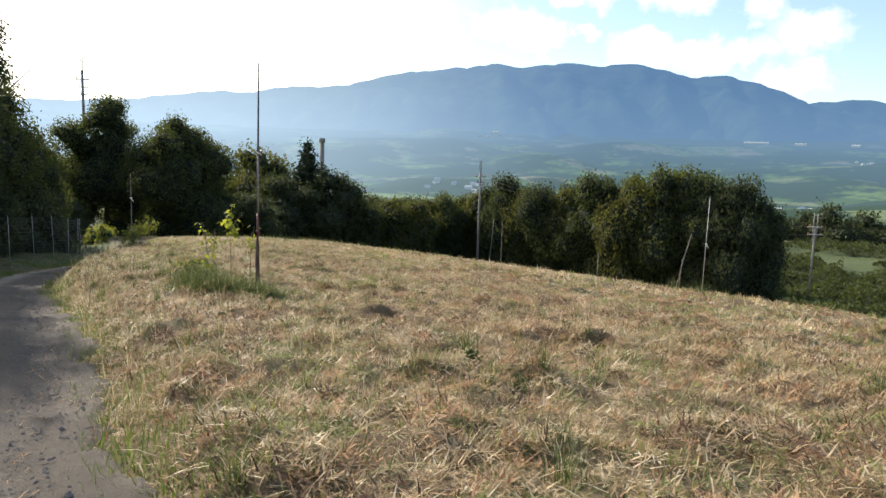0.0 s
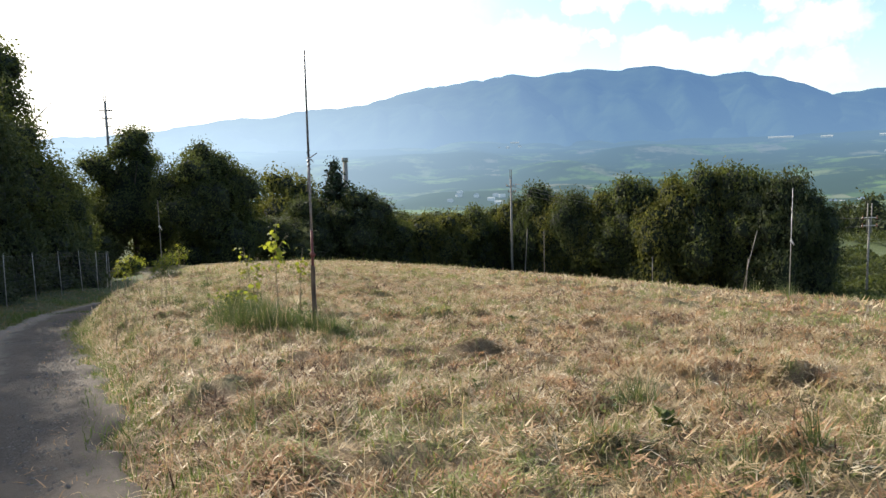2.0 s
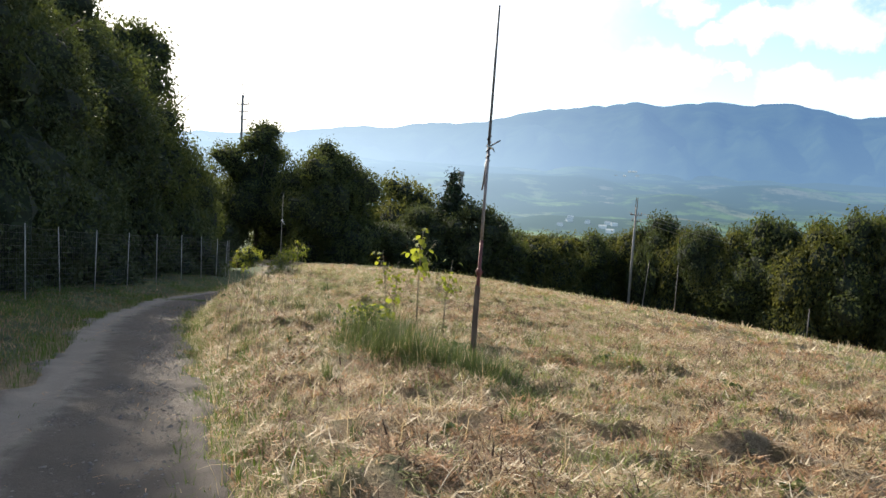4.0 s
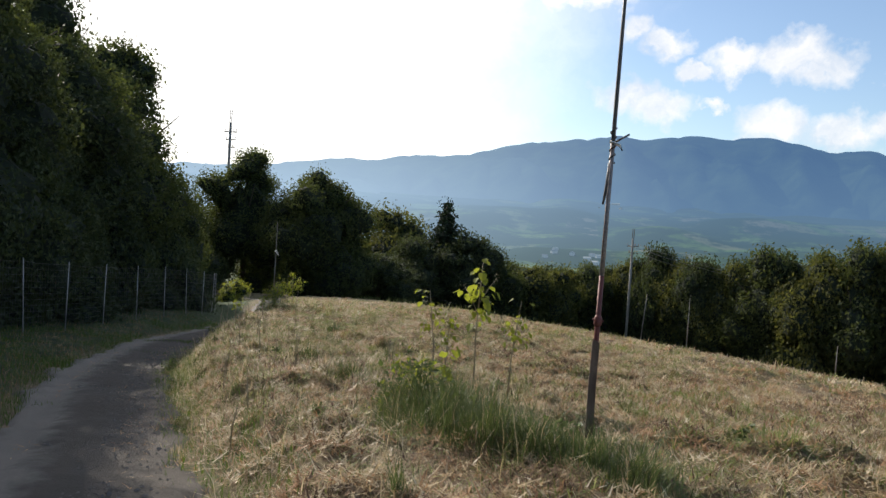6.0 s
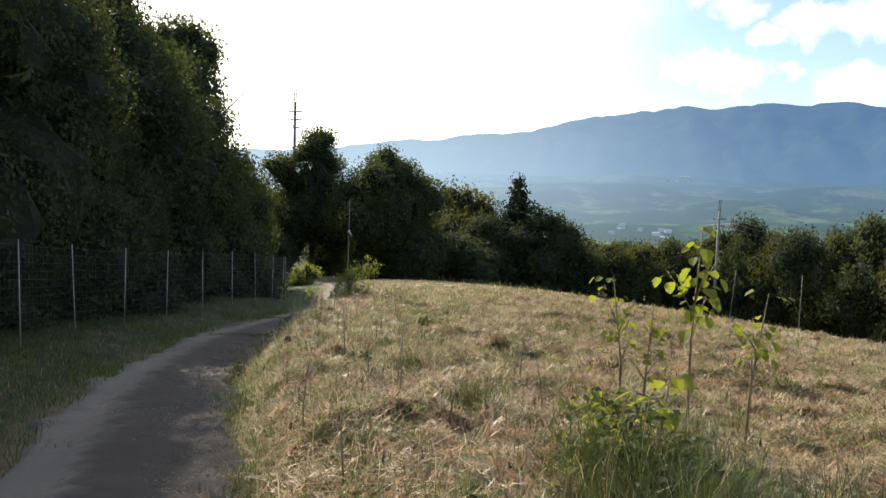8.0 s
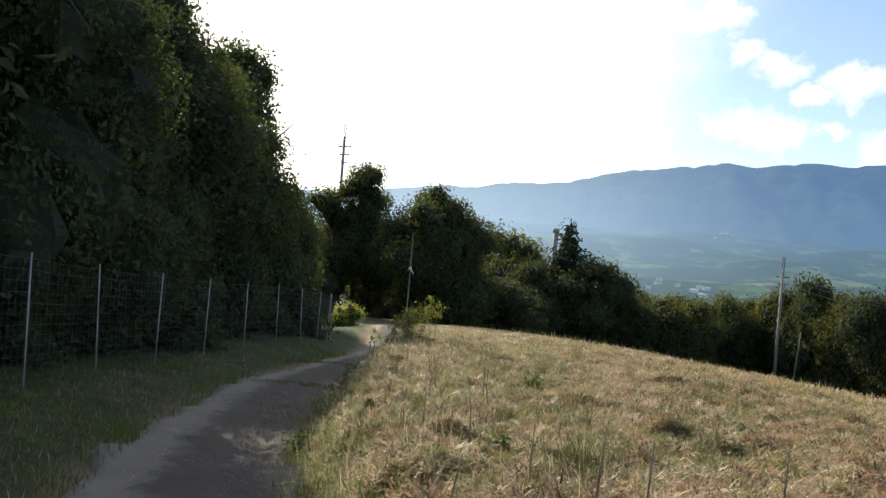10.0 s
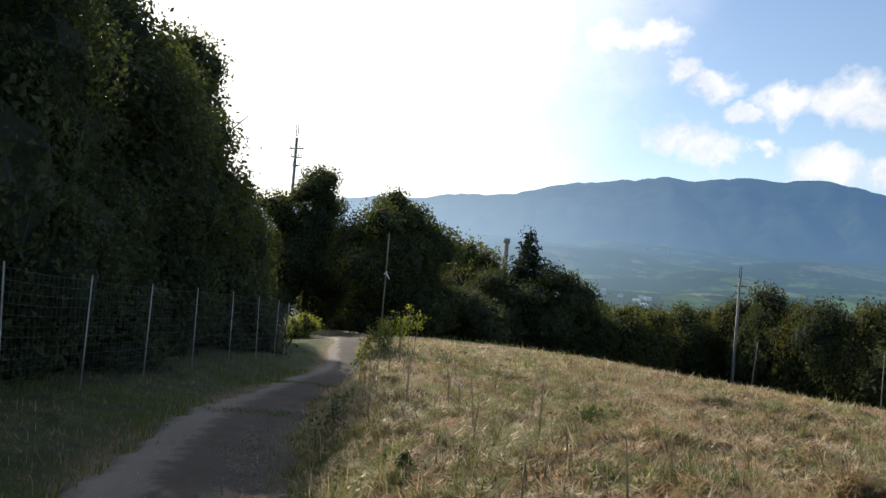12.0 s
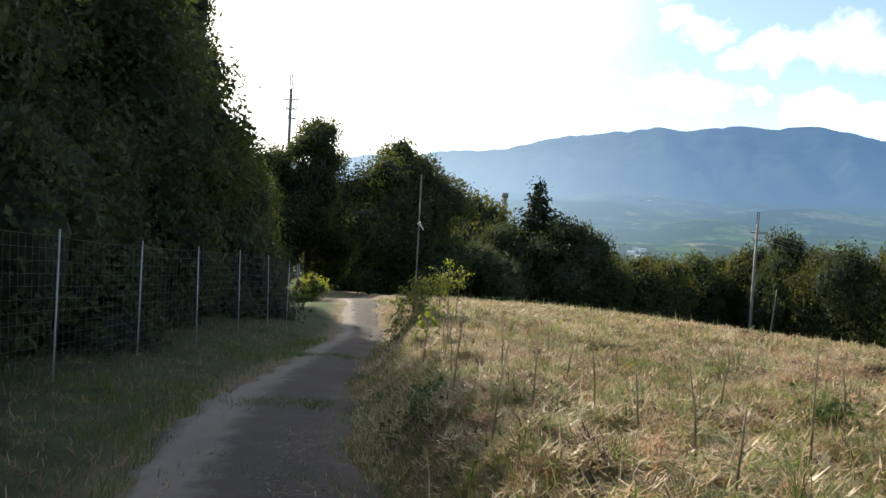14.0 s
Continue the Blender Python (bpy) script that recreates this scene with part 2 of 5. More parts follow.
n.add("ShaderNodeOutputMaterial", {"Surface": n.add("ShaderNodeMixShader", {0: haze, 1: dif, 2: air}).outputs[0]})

MOUNTAIN, n = material("hazed_mountain")
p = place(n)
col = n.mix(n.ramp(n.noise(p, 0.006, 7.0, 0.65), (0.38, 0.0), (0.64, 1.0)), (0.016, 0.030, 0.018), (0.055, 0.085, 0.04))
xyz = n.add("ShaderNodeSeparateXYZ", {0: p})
# haze painted as glowing blue: thicker at the foot, paler towards the sun
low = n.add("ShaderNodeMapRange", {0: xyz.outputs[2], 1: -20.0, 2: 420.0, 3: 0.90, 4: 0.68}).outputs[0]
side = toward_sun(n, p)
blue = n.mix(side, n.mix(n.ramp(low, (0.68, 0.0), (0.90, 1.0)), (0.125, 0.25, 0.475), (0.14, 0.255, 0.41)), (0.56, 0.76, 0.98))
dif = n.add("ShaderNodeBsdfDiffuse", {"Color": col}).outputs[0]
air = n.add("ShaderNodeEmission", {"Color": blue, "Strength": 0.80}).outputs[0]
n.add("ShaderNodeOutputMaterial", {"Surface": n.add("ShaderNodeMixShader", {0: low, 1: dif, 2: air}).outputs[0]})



def hazed(name, colour, share):
    """A plain colour with the haze of a kilometre or two painted in as emission."""
    m, n = material(name)
    f = n.noise(place(n), 0.3, 3.0)
    dif = n.add("ShaderNodeBsdfDiffuse", {"Color": n.mix(f, colour, tuple(c * 0.8 for c in colour))}).outputs[0]
    air = n.add("ShaderNodeEmission", {"Color": (0.22, 0.33, 0.44, 1), "Strength": 0.8}).outputs[0]
    n.add("ShaderNodeOutputMaterial", {"Surface": n.add("ShaderNodeMixShader", {0: share, 1: dif, 2: air}).outputs[0]})
    return m


FAR_WALL = hazed("hazed_wall", (0.55, 0.54, 0.50), 0.55)
FAR_ROOF = hazed("hazed_roof", (0.20, 0.19, 0.20), 0.6)

# ---- mesh helpers ----


def mesh_from(name, verts, faces, mats, smooth=False):
    me = bpy.data.meshes.new(name)
    me.from_pydata(verts.tolist() if hasattr(verts, "tolist") else verts, [], faces.tolist() if hasattr(faces, "tolist") else faces)
    for m in mats if isinstance(mats, (list, tuple)) else [mats]:
        me.materials.append(m)
    if smooth:
        me.polygons.foreach_set("use_smooth", [True] * len(me.polygons))
    me.update()
    return me


def hang(name, me, parent, label="", m=None):
    """Links a mesh as one part under a thing."""
    ob = new(name, me)
    ob.parent = parent
    if m is not None:
        ob.matrix_basis = m
    if label:
        tagged(ob, label)
    return ob


def thing(name, at, label, category, group="", rz=0.0, scale=None):
    ob = new(name)
    ob.empty_display_size = 0.2
    ob.matrix_basis = pose(*at, 0, 0, rz) @ (Matrix.Diagonal((*scale, 1)) if scale else Matrix())
    return tagged(ob, label, category, group)


def tube(points, radii, sides=8, cap=True):
    """A tapered tube along points: vertices and faces."""
    pts = [Vector(q) for q in points]
    vs, fs = [], []
    for i, q in enumerate(pts):
        d = (pts[min(i + 1, len(pts) - 1)] - pts[max(i - 1, 0)]).normalized()
        a = d.orthogonal().normalized() if abs(d.z) < 0.95 else Vector((1, 0, 0))
        a = (a - d * a.dot(d)).normalized()
        b = d.cross(a)
        for k in range(sides):
            t = 2 * math.pi * k / sides
            vs.append(q + (a * math.cos(t) + b * math.sin(t)) * radii[i])
    for i in range(len(pts) - 1):
        for k in range(sides):
            l = (k + 1) % sides
            fs.append((i * sides + k, i * sides + l, (i + 1) * sides + l, (i + 1) * sides + k))
    if cap:
        fs.append(tuple(range(sides))[::-1])
        fs.append(tuple(range((len(pts) - 1) * sides, len(pts) * sides)))
    return [tuple(v) for v in vs], fs


def join(*pieces):
    vs, fs = [], []
    for v, f in pieces:
        o = len(vs)
        vs += list(v)
        fs += [tuple(i + o for i in q) for q in f]
    return vs, fs


def block(x0, y0, z0, x1, y1, z1, c=0.0):
    """A box whose upper edges are cut back by c."""
    vs = [(x0, y0, z0), (x1, y0, z0), (x1, y1, z0), (x0, y1, z0), (x0, y0, z1 - c), (x1, y0, z1 - c), (x1, y1, z1 - c), (x0, y1, z1 - c)]
    fs = [(3, 2, 1, 0), (0, 1, 5, 4), (1, 2, 6, 5), (2, 3, 7, 6), (3, 0, 4, 7)]
    if c:
        vs += [(x0 + c, y0 + c, z1), (x1 - c, y0 + c, z1), (x1 - c, y1 - c, z1), (x0 + c, y1 - c, z1)]
        fs += [(4, 5, 9, 8), (5, 6, 10, 9), (6, 7, 11, 10), (7, 4, 8, 11), (8, 9, 10, 11)]
    else:
        fs.append((4, 5, 6, 7))
    return vs, fs


def lattice(x, y, seed=0):
    """Smooth value noise in -1..1 on arrays."""
    xi, yi = np.floor(x).astype(np.int64), np.floor(y).astype(np.int64)
    fx, fy = x - xi, y - yi
    fx, fy = fx * fx * (3 - 2 * fx), fy * fy * (3 - 2 * fy)

    def h(a, b):
        v = (a * 374761393 + b * 668265263 + seed * 974711) & 0x7FFFFFFF
        v = ((v ^ (v >> 13)) * 1274126177) & 0x7FFFFFFF
        return ((v ^ (v >> 16)) & 0xFFFF) / 32767.5 - 1

    return (h(xi, yi) * (1 - fx) + h(xi + 1, yi) * fx) * (1 - fy) + (h(xi, yi + 1) * (1 - fx) + h(xi + 1, yi + 1) * fx) * fy


def step(a, b, v):
    t = np.clip((v - a) / (b - a), 0, 1)
    return t * t * (3 - 2 * t)


# ---- lie of the land ----
TRACK = [(2.5, -7.0), (0.75, -3.0), (-1.1, 0.5), (-3.08, 4.0), (-4.88, 7.1), (-6.85, 10.5), (-8.8, 13.5), (-10.45, 16.0), (-11.7, 18.0), (-12.95, 20.5), (-14.2, 23.5), (-15.45, 27.5), (-16.6, 32.0), (-17.9, 37.0), (-20.4, 44.0), (-24.6, 53.5), (-32.0, 60.0)]


def smooth_line(pts, per=10):
    out = []
    p = [np.array(q, float) for q in pts]
    p = [2 * p[0] - p[1]] + p + [2 * p[-1] - p[-2]]
    for i in range(1, len(p) - 2):
        a, b, c, d = p[i - 1:i + 3]
        for k in range(per):
            t = k / per
            out.append(0.5 * (2 * b + (c - a) * t + (2 * a - 5 * b + 4 * c - d) * t * t + (3 * b - a - 3 * c + d) * t ** 3))
    out.append(p[-2])
    return np.array(out)


LINE = smooth_line(TRACK)
TANG = np.gradient(LINE, axis=0)
TANG /= np.linalg.norm(TANG, axis=1)[:, None]


def beside(x, y):
    """Signed distance from the track's middle: positive on the field's side."""
    x, y = np.atleast_1d(np.asarray(x, float)), np.atleast_1d(np.asarray(y, float))
    best, side = np.full(x.shape, 1e9), np.zeros(x.shape)
    for (cx, cy), (tx, ty) in zip(LINE, TANG):
        d = (x - cx) ** 2 + (y - cy) ** 2
        s = ty * (x - cx) - tx * (y - cy)
        near = d < best
        best, side = np.where(near, d, best), np.where(near, np.sign(s), side)
    return np.sqrt(best) * side


def land(x, y, relief=True):
    """Height of the ground."""
    x, y = np.atleast_1d(np.asarray(x, float)), np.atleast_1d(np.asarray(y, float))
    old = 0.047 + 0.0086 * x - 0.099 * y - 0.00023 * np.maximum(y, 0) ** 2 - 0.0073 * np.maximum(x, 0) ** 2
    s = beside(x, y)
    r = np.hypot(x, y)
    az = np.degrees(np.arctan2(x, y))
    # sunken track and the verge that climbs from it to the fence
    old -= 0.16 + 0.04 * step(-1.0, -4.0, s)
    sink = (0.05 + 0.36 * step(6, 22, y)) * (1 - 0.6 * step(40, 60, y))
    verge = 0.24 * step(8, 21, y) * (1 - step(24, 35, y))
    k = step(-1.1, -2.6, s)
    old -= sink * (1 - k) + verge * k
    # the domed field
    xc, yc = np.clip(x, -26, 15) * 0.1, np.clip(y, -2, 72) * 0.1
    dome = 0.0497 + 0.0319 * xc - 1.0509 * yc - 0.4253 * xc ** 2 - 0.2236 * xc * yc + 0.0321 * yc ** 2 + 0.0746 * xc ** 3 + 0.0406 * xc ** 2 * yc - 0.0047 * xc * yc ** 2 - 0.0118 * yc ** 3
    dome -= 0.13 * np.maximum(x - 15, 0) + 0.004 * np.maximum(x - 15, 0) ** 2 + 0.28 * np.maximum(y - 72, 0) + 0.1 * np.minimum(y + 2, 0)
    old = old + (dome - 0.12 - old) * step(40, 47, y) * step(-14, -6, s)
    base = old + (dome - old) * step(0.95, 2.0, s)
    low = -13.6 + (1.6 * step(88, 135, r) - 8.0 * step(142, 178, r)) * step(20, 26, az) - 1.5 * step(60, 20, r)
    low = np.where(np.abs(az) > 75, -18 + 0 * r, low)
    k = 1.2
    top = np.maximum(base, low) + np.log1p(np.exp(-np.abs(base - low) / k)) * k * step(30, 60, r)
    top = top - step(150, 900, r) * (62 + top) + step(1200, 2700, r) * 150
    if relief:
        f = step(1.0, 1.9, s) * step(120, 60, r)
        top += f * (0.045 * lattice(x * 1.3, y * 1.3, 1) + 0.035 * lattice(x * 3.1, y * 3.1, 2) + 0.02 * lattice(x * 7, y * 7, 3) + 0.045 * lattice(x * 2.6, y * 2.6, 12) + 0.05 * np.abs(lattice(x * 4.3, y * 3.6, 13)) + 0.24 * np.maximum(0, lattice(x * 0.9, y * 2.2, 8) * 0.7 + 0.35 * lattice(x * 4, y * 4, 10) - 0.26))
        top += step(-0.9, -1.6, s) * step(60, 40, r) * (0.06 * lattice(x * 1.7, y * 1.7, 4) + 0.02 * lattice(x * 5, y * 5, 5))
        top += step(60, 110, r) * 0.5 * lattice(x * 0.12, y * 0.12, 6) * step(900, 300, r)
    return top


def z_at(x, y):
    return float(land(x, y, False)[0])


def build_ground():
    cx, cy, seg = -4.0, 11.0, 620
    radii, r = [0.0], 0.25
    while r < 5000:
        radii.append(r)
        r += max(0.10, 0.0115 * r) if r < 60 else 0.035 * r
    radii = np.array(radii[1:])
    ang = np.linspace(0, 2 * np.pi, seg, endpoint=False)
    x = cx + radii[:, None] * np.cos(ang)
    y = cy + radii[:, None] * np.sin(ang)
    z = land(x.ravel(), y.ravel())
    v = np.c_[x.ravel(), y.ravel(), z]
    i = np.arange(len(radii) - 1)[:, None] * seg
    j = np.arange(seg)[None, :]
    k = (j + 1) % seg
    f = np.stack([i + j, i + seg + j, i + seg + k, i + k], -1).reshape(-1, 4).tolist()
    f.append(tuple(range(seg)))
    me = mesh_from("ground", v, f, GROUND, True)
    s = beside(v[:, 0], v[:, 1])
    rr = np.hypot(v[:, 0], v[:, 1])
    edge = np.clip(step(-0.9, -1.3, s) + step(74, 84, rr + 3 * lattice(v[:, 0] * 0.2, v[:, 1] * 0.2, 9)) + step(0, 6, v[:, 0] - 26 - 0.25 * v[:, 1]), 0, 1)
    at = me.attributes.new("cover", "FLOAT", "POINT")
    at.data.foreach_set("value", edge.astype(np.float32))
    tagged(new("ground", me), "mown hillside field of dry tan grass and red-brown soil", "field", kind="structure")


build_ground()


def build_track():
    cols = np.linspace(-1.28, 1.28, 27)
    line = smooth_line(TRACK, 26)
    tg = np.gradient(line, axis=0)
    tg /= np.linalg.norm(tg, axis=1)[:, None]
    px = line[:, None, 0] + cols[None, :] * tg[:, None, 1]
    py = line[:, None, 1] - cols[None, :] * tg[:, None, 0]
    wob = 0.10 * lattice(px * 1.1, py * 1.1, 21) + 0.07 * lattice(px * 3.7, py * 3.7, 22)
    far = step(22, 32, py)
    edge = np.abs(cols)[None, :] + 1.5 * wob + np.where(cols > 0, 0.05 + 0.22 * far, 0.22 + 0.20 * far)
    pz = land(px.ravel(), py.ravel(), False).reshape(px.shape) + 0.065
    pz += -0.17 * step(0.98, 1.24, edge) - 0.04 * np.exp(-((np.abs(cols)[None, :] - 0.55) / 0.22) ** 2)
    pz += 0.018 * lattice(px * 2.3, py * 2.3, 23) + 0.008 * lattice(px * 8, py * 8, 24)
    nr, nc = px.shape
    v = np.stack([px, py, pz], -1).reshape(-1, 3)
    i, j = np.meshgrid(np.arange(nr - 1), np.arange(nc - 1), indexing="ij")
    a = (i * nc + j).ravel()
    f = np.stack([a, a + 1, a + nc + 1, a + nc], -1)
    me = mesh_from("road", v, f, DIRT, True)
    me.attributes.new("across", "FLOAT", "POINT").data.foreach_set("value", np.tile((cols + 1.28) / 2.56, nr).astype(np.float32))
    tagged(new("road", me), "narrow worn dirt farm track with gravel and wheel ruts", "track", kind="structure")


build_track()

# ---- the distance ----


def ridge(name, profile, ridge_at, foot_at, foot_z, seed, label):
    az = np.linspace(-75, 75, 301)
    el = np.interp(az, [q[0] for q in profile], [q[1] for q in profile])
    rows_n = 46
    v = []
    for k in range(rows_n):
        t = k / (rows_n - 1)
        d = foot_at + (ridge_at - foot_at) * t
        top = np.tan(np.radians(el + 0.10 * lattice(az * 1.3, az * 0 + 3, seed) + 0.05 * lattice(az * 4.1, az * 0 + 5, seed))) * ridge_at
        rise = t ** 1.15
        spur = lattice(az * 0.42 + 3 * t, az * 0 + t * 2.0, seed + 1) * 70 + lattice(az * 1.1, az * 0 + t * 5, seed + 2) * 32 + lattice(az * 2.7, az * 0 + t * 9, seed + 3) * 14
        z = foot_z + (top - foot_z) * rise + spur * math.sin(math.pi * t) * 1.1
        a = np.radians(az)
        v.append(np.c_[np.sin(a) * d, np.cos(a) * d, z])
    v = np.concatenate(v)
    na = len(az)
    i, j = np.meshgrid(np.arange(rows_n - 1), np.arange(na - 1), indexing="ij")
    a = (i * na + j).ravel()
    f = np.stack([a, a + 1, a + na + 1, a + na], -1)
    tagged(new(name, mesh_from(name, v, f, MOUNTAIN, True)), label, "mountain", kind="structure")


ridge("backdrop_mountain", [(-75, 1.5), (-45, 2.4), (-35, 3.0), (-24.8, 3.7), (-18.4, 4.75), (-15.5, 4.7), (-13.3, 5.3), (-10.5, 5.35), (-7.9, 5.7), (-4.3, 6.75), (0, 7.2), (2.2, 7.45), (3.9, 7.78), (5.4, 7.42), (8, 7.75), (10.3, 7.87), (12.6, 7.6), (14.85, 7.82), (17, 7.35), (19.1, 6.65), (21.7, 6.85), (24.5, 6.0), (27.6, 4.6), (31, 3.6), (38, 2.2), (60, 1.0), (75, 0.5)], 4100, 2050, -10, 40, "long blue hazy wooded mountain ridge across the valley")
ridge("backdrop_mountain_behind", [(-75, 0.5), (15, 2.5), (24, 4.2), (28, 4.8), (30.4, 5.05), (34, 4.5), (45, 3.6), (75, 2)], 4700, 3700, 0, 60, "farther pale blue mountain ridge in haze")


HILL = 30


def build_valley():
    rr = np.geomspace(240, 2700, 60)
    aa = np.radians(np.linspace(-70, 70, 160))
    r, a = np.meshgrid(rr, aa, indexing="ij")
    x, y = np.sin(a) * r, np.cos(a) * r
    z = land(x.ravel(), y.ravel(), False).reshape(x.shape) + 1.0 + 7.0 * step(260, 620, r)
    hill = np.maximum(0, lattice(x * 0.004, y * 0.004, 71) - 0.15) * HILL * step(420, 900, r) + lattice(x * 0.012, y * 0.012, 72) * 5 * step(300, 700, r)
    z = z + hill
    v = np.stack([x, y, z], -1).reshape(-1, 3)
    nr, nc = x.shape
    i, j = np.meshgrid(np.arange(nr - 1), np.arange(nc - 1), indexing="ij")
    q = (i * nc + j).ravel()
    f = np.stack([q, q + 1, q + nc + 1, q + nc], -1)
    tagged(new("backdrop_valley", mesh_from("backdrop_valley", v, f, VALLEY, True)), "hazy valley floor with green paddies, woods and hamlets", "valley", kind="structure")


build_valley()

# ---- line of the fence ----
FENCE = smooth_line([(-8.0, 1.0), (-9.9, 5.6), (-11.9, 10.3), (-13.9, 14.9), (-15.88, 19.57), (-16.82, 21.88), (-17.53, 24.27), (-18.09, 26.7), (-18.55, 29.16), (-18.99, 31.61), (-19.48, 34.06), (-20.08, 36.48), (-20.87, 38.85), (-21.9, 41.1)], 30)
seglen = np.r_[0, np.cumsum(np.linalg.norm(np.diff(FENCE, axis=0), axis=1))]


def fence_at(s):
    return float(np.interp(s, seglen, FENCE[:, 0])), float(np.interp(s, seglen, FENCE[:, 1]))


# ---- trees ----


def leaf_cards(points, normals, size, spread, rng, aspect=0.55):
    """Bent rhombic leaves at points, facing roughly along normals."""
    k = len(points)
    nrm = normals + rng.normal(0, spread, (k, 3))
    nrm /= np.linalg.norm(nrm, axis=1)[:, None]
    t = rng.normal(0, 1, (k, 3))
    t[:, 2] -= 0.5
    t -= nrm * (t * nrm).sum(1)[:, None]
    t /= np.linalg.norm(t, axis=1)[:, None]
    b = np.cross(nrm, t)
    s = (size * rng.uniform(0.6, 1.4, k))[:, None]
    base, tip = points - t * s * 0.5, points + t * s * 0.5 - nrm * s * 0.12
    le, ri = points + b * s * aspect * 0.5 + nrm * s * 0.06, points - b * s * aspect * 0.5 + nrm * s * 0.06
    v = np.stack([base, ri, tip, le], 1).reshape(-1, 3)
    return v, np.arange(4 * k).reshape(-1, 4)


def crown(name, lobes, count, size, mat, seed, spread=0.7, core=0.70):
    """A crown: leaves in clumps over uneven lobes (x, y, z, rx, ry, rz), ragged outside, with added dark shells for the
    shade inside.
    """
    rng = np.random.default_rng(seed)
    lobes = np.array(lobes, float)
    area = (lobes[:, 3] * lobes[:, 4] + lobes[:, 3] * lobes[:, 5]) ** 1.0
    pick = rng.choice(len(lobes), count, p=area / area.sum())
    d = rng.normal(0, 1, (len(pick), 3))
    d[:, 2] += 0.15
    d /= np.linalg.norm(d, axis=1)[:, None]
    depth = 1.04 - np.abs(rng.normal(0, 0.13, len(pick)))
    depth = np.where(rng.random(len(pick)) < 0.06, depth + 0.10, depth)
    c = lobes[pick, :3] + d * lobes[pick, 3:] * depth[:, None]
    # keep the clumps that no other lobe swallows
    inner = np.full(len(c), 9.0)
    for q in range(len(lobes)):
        e = np.linalg.norm((c - lobes[q, :3]) / lobes[q, 3:], axis=1)
        inner = np.where(pick == q, inner, np.minimum(inner, e))
    keep = np.flatnonzero(inner > 0.80)[:count // 7]
    pick, d, c = pick[keep], d[keep], c[keep]
    reps = rng.integers(4, 11, len(pick))
    idx = np.repeat(np.arange(len(pick)), reps)
    pts = c[idx] + rng.normal(0, size * 1.1, (len(idx), 3))
    nr = d[idx] * 0.8 + np.array([0, 0, 0.35])
    v, f = leaf_cards(pts, nr, size, spread, rng)
    vs, fs = [v], f.tolist()
    base = len(v)
    # added dark shell in each lobe: blocks light and paints the inner shade
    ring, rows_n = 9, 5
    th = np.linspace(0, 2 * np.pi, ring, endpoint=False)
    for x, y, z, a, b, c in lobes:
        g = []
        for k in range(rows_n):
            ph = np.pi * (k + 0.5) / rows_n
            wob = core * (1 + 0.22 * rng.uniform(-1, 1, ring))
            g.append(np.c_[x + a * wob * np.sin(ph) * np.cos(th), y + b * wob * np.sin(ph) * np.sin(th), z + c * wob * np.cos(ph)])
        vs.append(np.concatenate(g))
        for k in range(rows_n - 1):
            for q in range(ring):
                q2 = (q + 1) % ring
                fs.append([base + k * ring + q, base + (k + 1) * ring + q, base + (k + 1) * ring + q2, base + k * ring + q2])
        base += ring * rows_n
    me = mesh_from(name, np.concatenate(vs), fs, [mat, CROWN_CORE])
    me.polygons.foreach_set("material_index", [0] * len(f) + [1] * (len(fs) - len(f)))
    return me


def broad_lobes(h, r, rng, n_lobes=16, low=0.12):
    out = []
    for i in range(n_lobes):
        t = (i + rng.random()) / n_lobes
        z = h * (low + (0.94 - low) * t)
        reach = r * (0.50 + 0.60 * math.sin(math.pi * min(1.0, 0.22 + 0.74 * t))) * (rng.uniform(0.40, 0.72) if t < 0.8 else 0.32)
        a = rng.random() * 6.28 + i * 2.4
        q = r * rng.uniform(0.22, 0.50) * (1.0 if t < 0.8 else 0.72)
        out.append((math.cos(a) * reach, math.sin(a) * reach, min(z, h - q * 0.8), q, q, q * rng.uniform(0.65, 0.95)))
    out.append((0, 0, h * 0.5, r * 0.62, r * 0.62, h * 0.36))
    return out


def limbs(h, r, rng, trunk_r, n_limbs=7):
    bend = rng.uniform(-0.3, 0.3, 2)
    tr = [(0, 0, -0.3), (bend[0] * 0.3, bend[1] * 0.3, h * 0.3), (bend[0], bend[1], h * 0.6), (bend[0] * 1.2, bend[1] * 1.4, h * 0.88)]
    pieces = [tube(tr, [trunk_r * 1.25, trunk_r, trunk_r * 0.6, trunk_r * 0.15], 8)]
    for i in range(n_limbs):
        a, z = i * 2.4 + rng.random(), h * rng.uniform(0.22, 0.6)
        q = r * rng.uniform(0.6, 0.85)
        pieces.append(tube([(0, 0, z), (math.cos(a) * q * 0.5, math.sin(a) * q * 0.5, z + h * 0.10), (math.cos(a) * q, math.sin(a) * q, z + h * 0.22)], [trunk_r * 0.5, trunk_r * 0.3, trunk_r * 0.08], 6, False))
    return join(*pieces)


KINDS = {}


def tree_kind(key, h, r, count, size, mat, seed, low=0.1, n_lobes=16):
    rng = np.random.default_rng(seed)
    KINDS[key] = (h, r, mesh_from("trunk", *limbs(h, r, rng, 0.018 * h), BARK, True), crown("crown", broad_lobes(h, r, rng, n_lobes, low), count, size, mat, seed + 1))


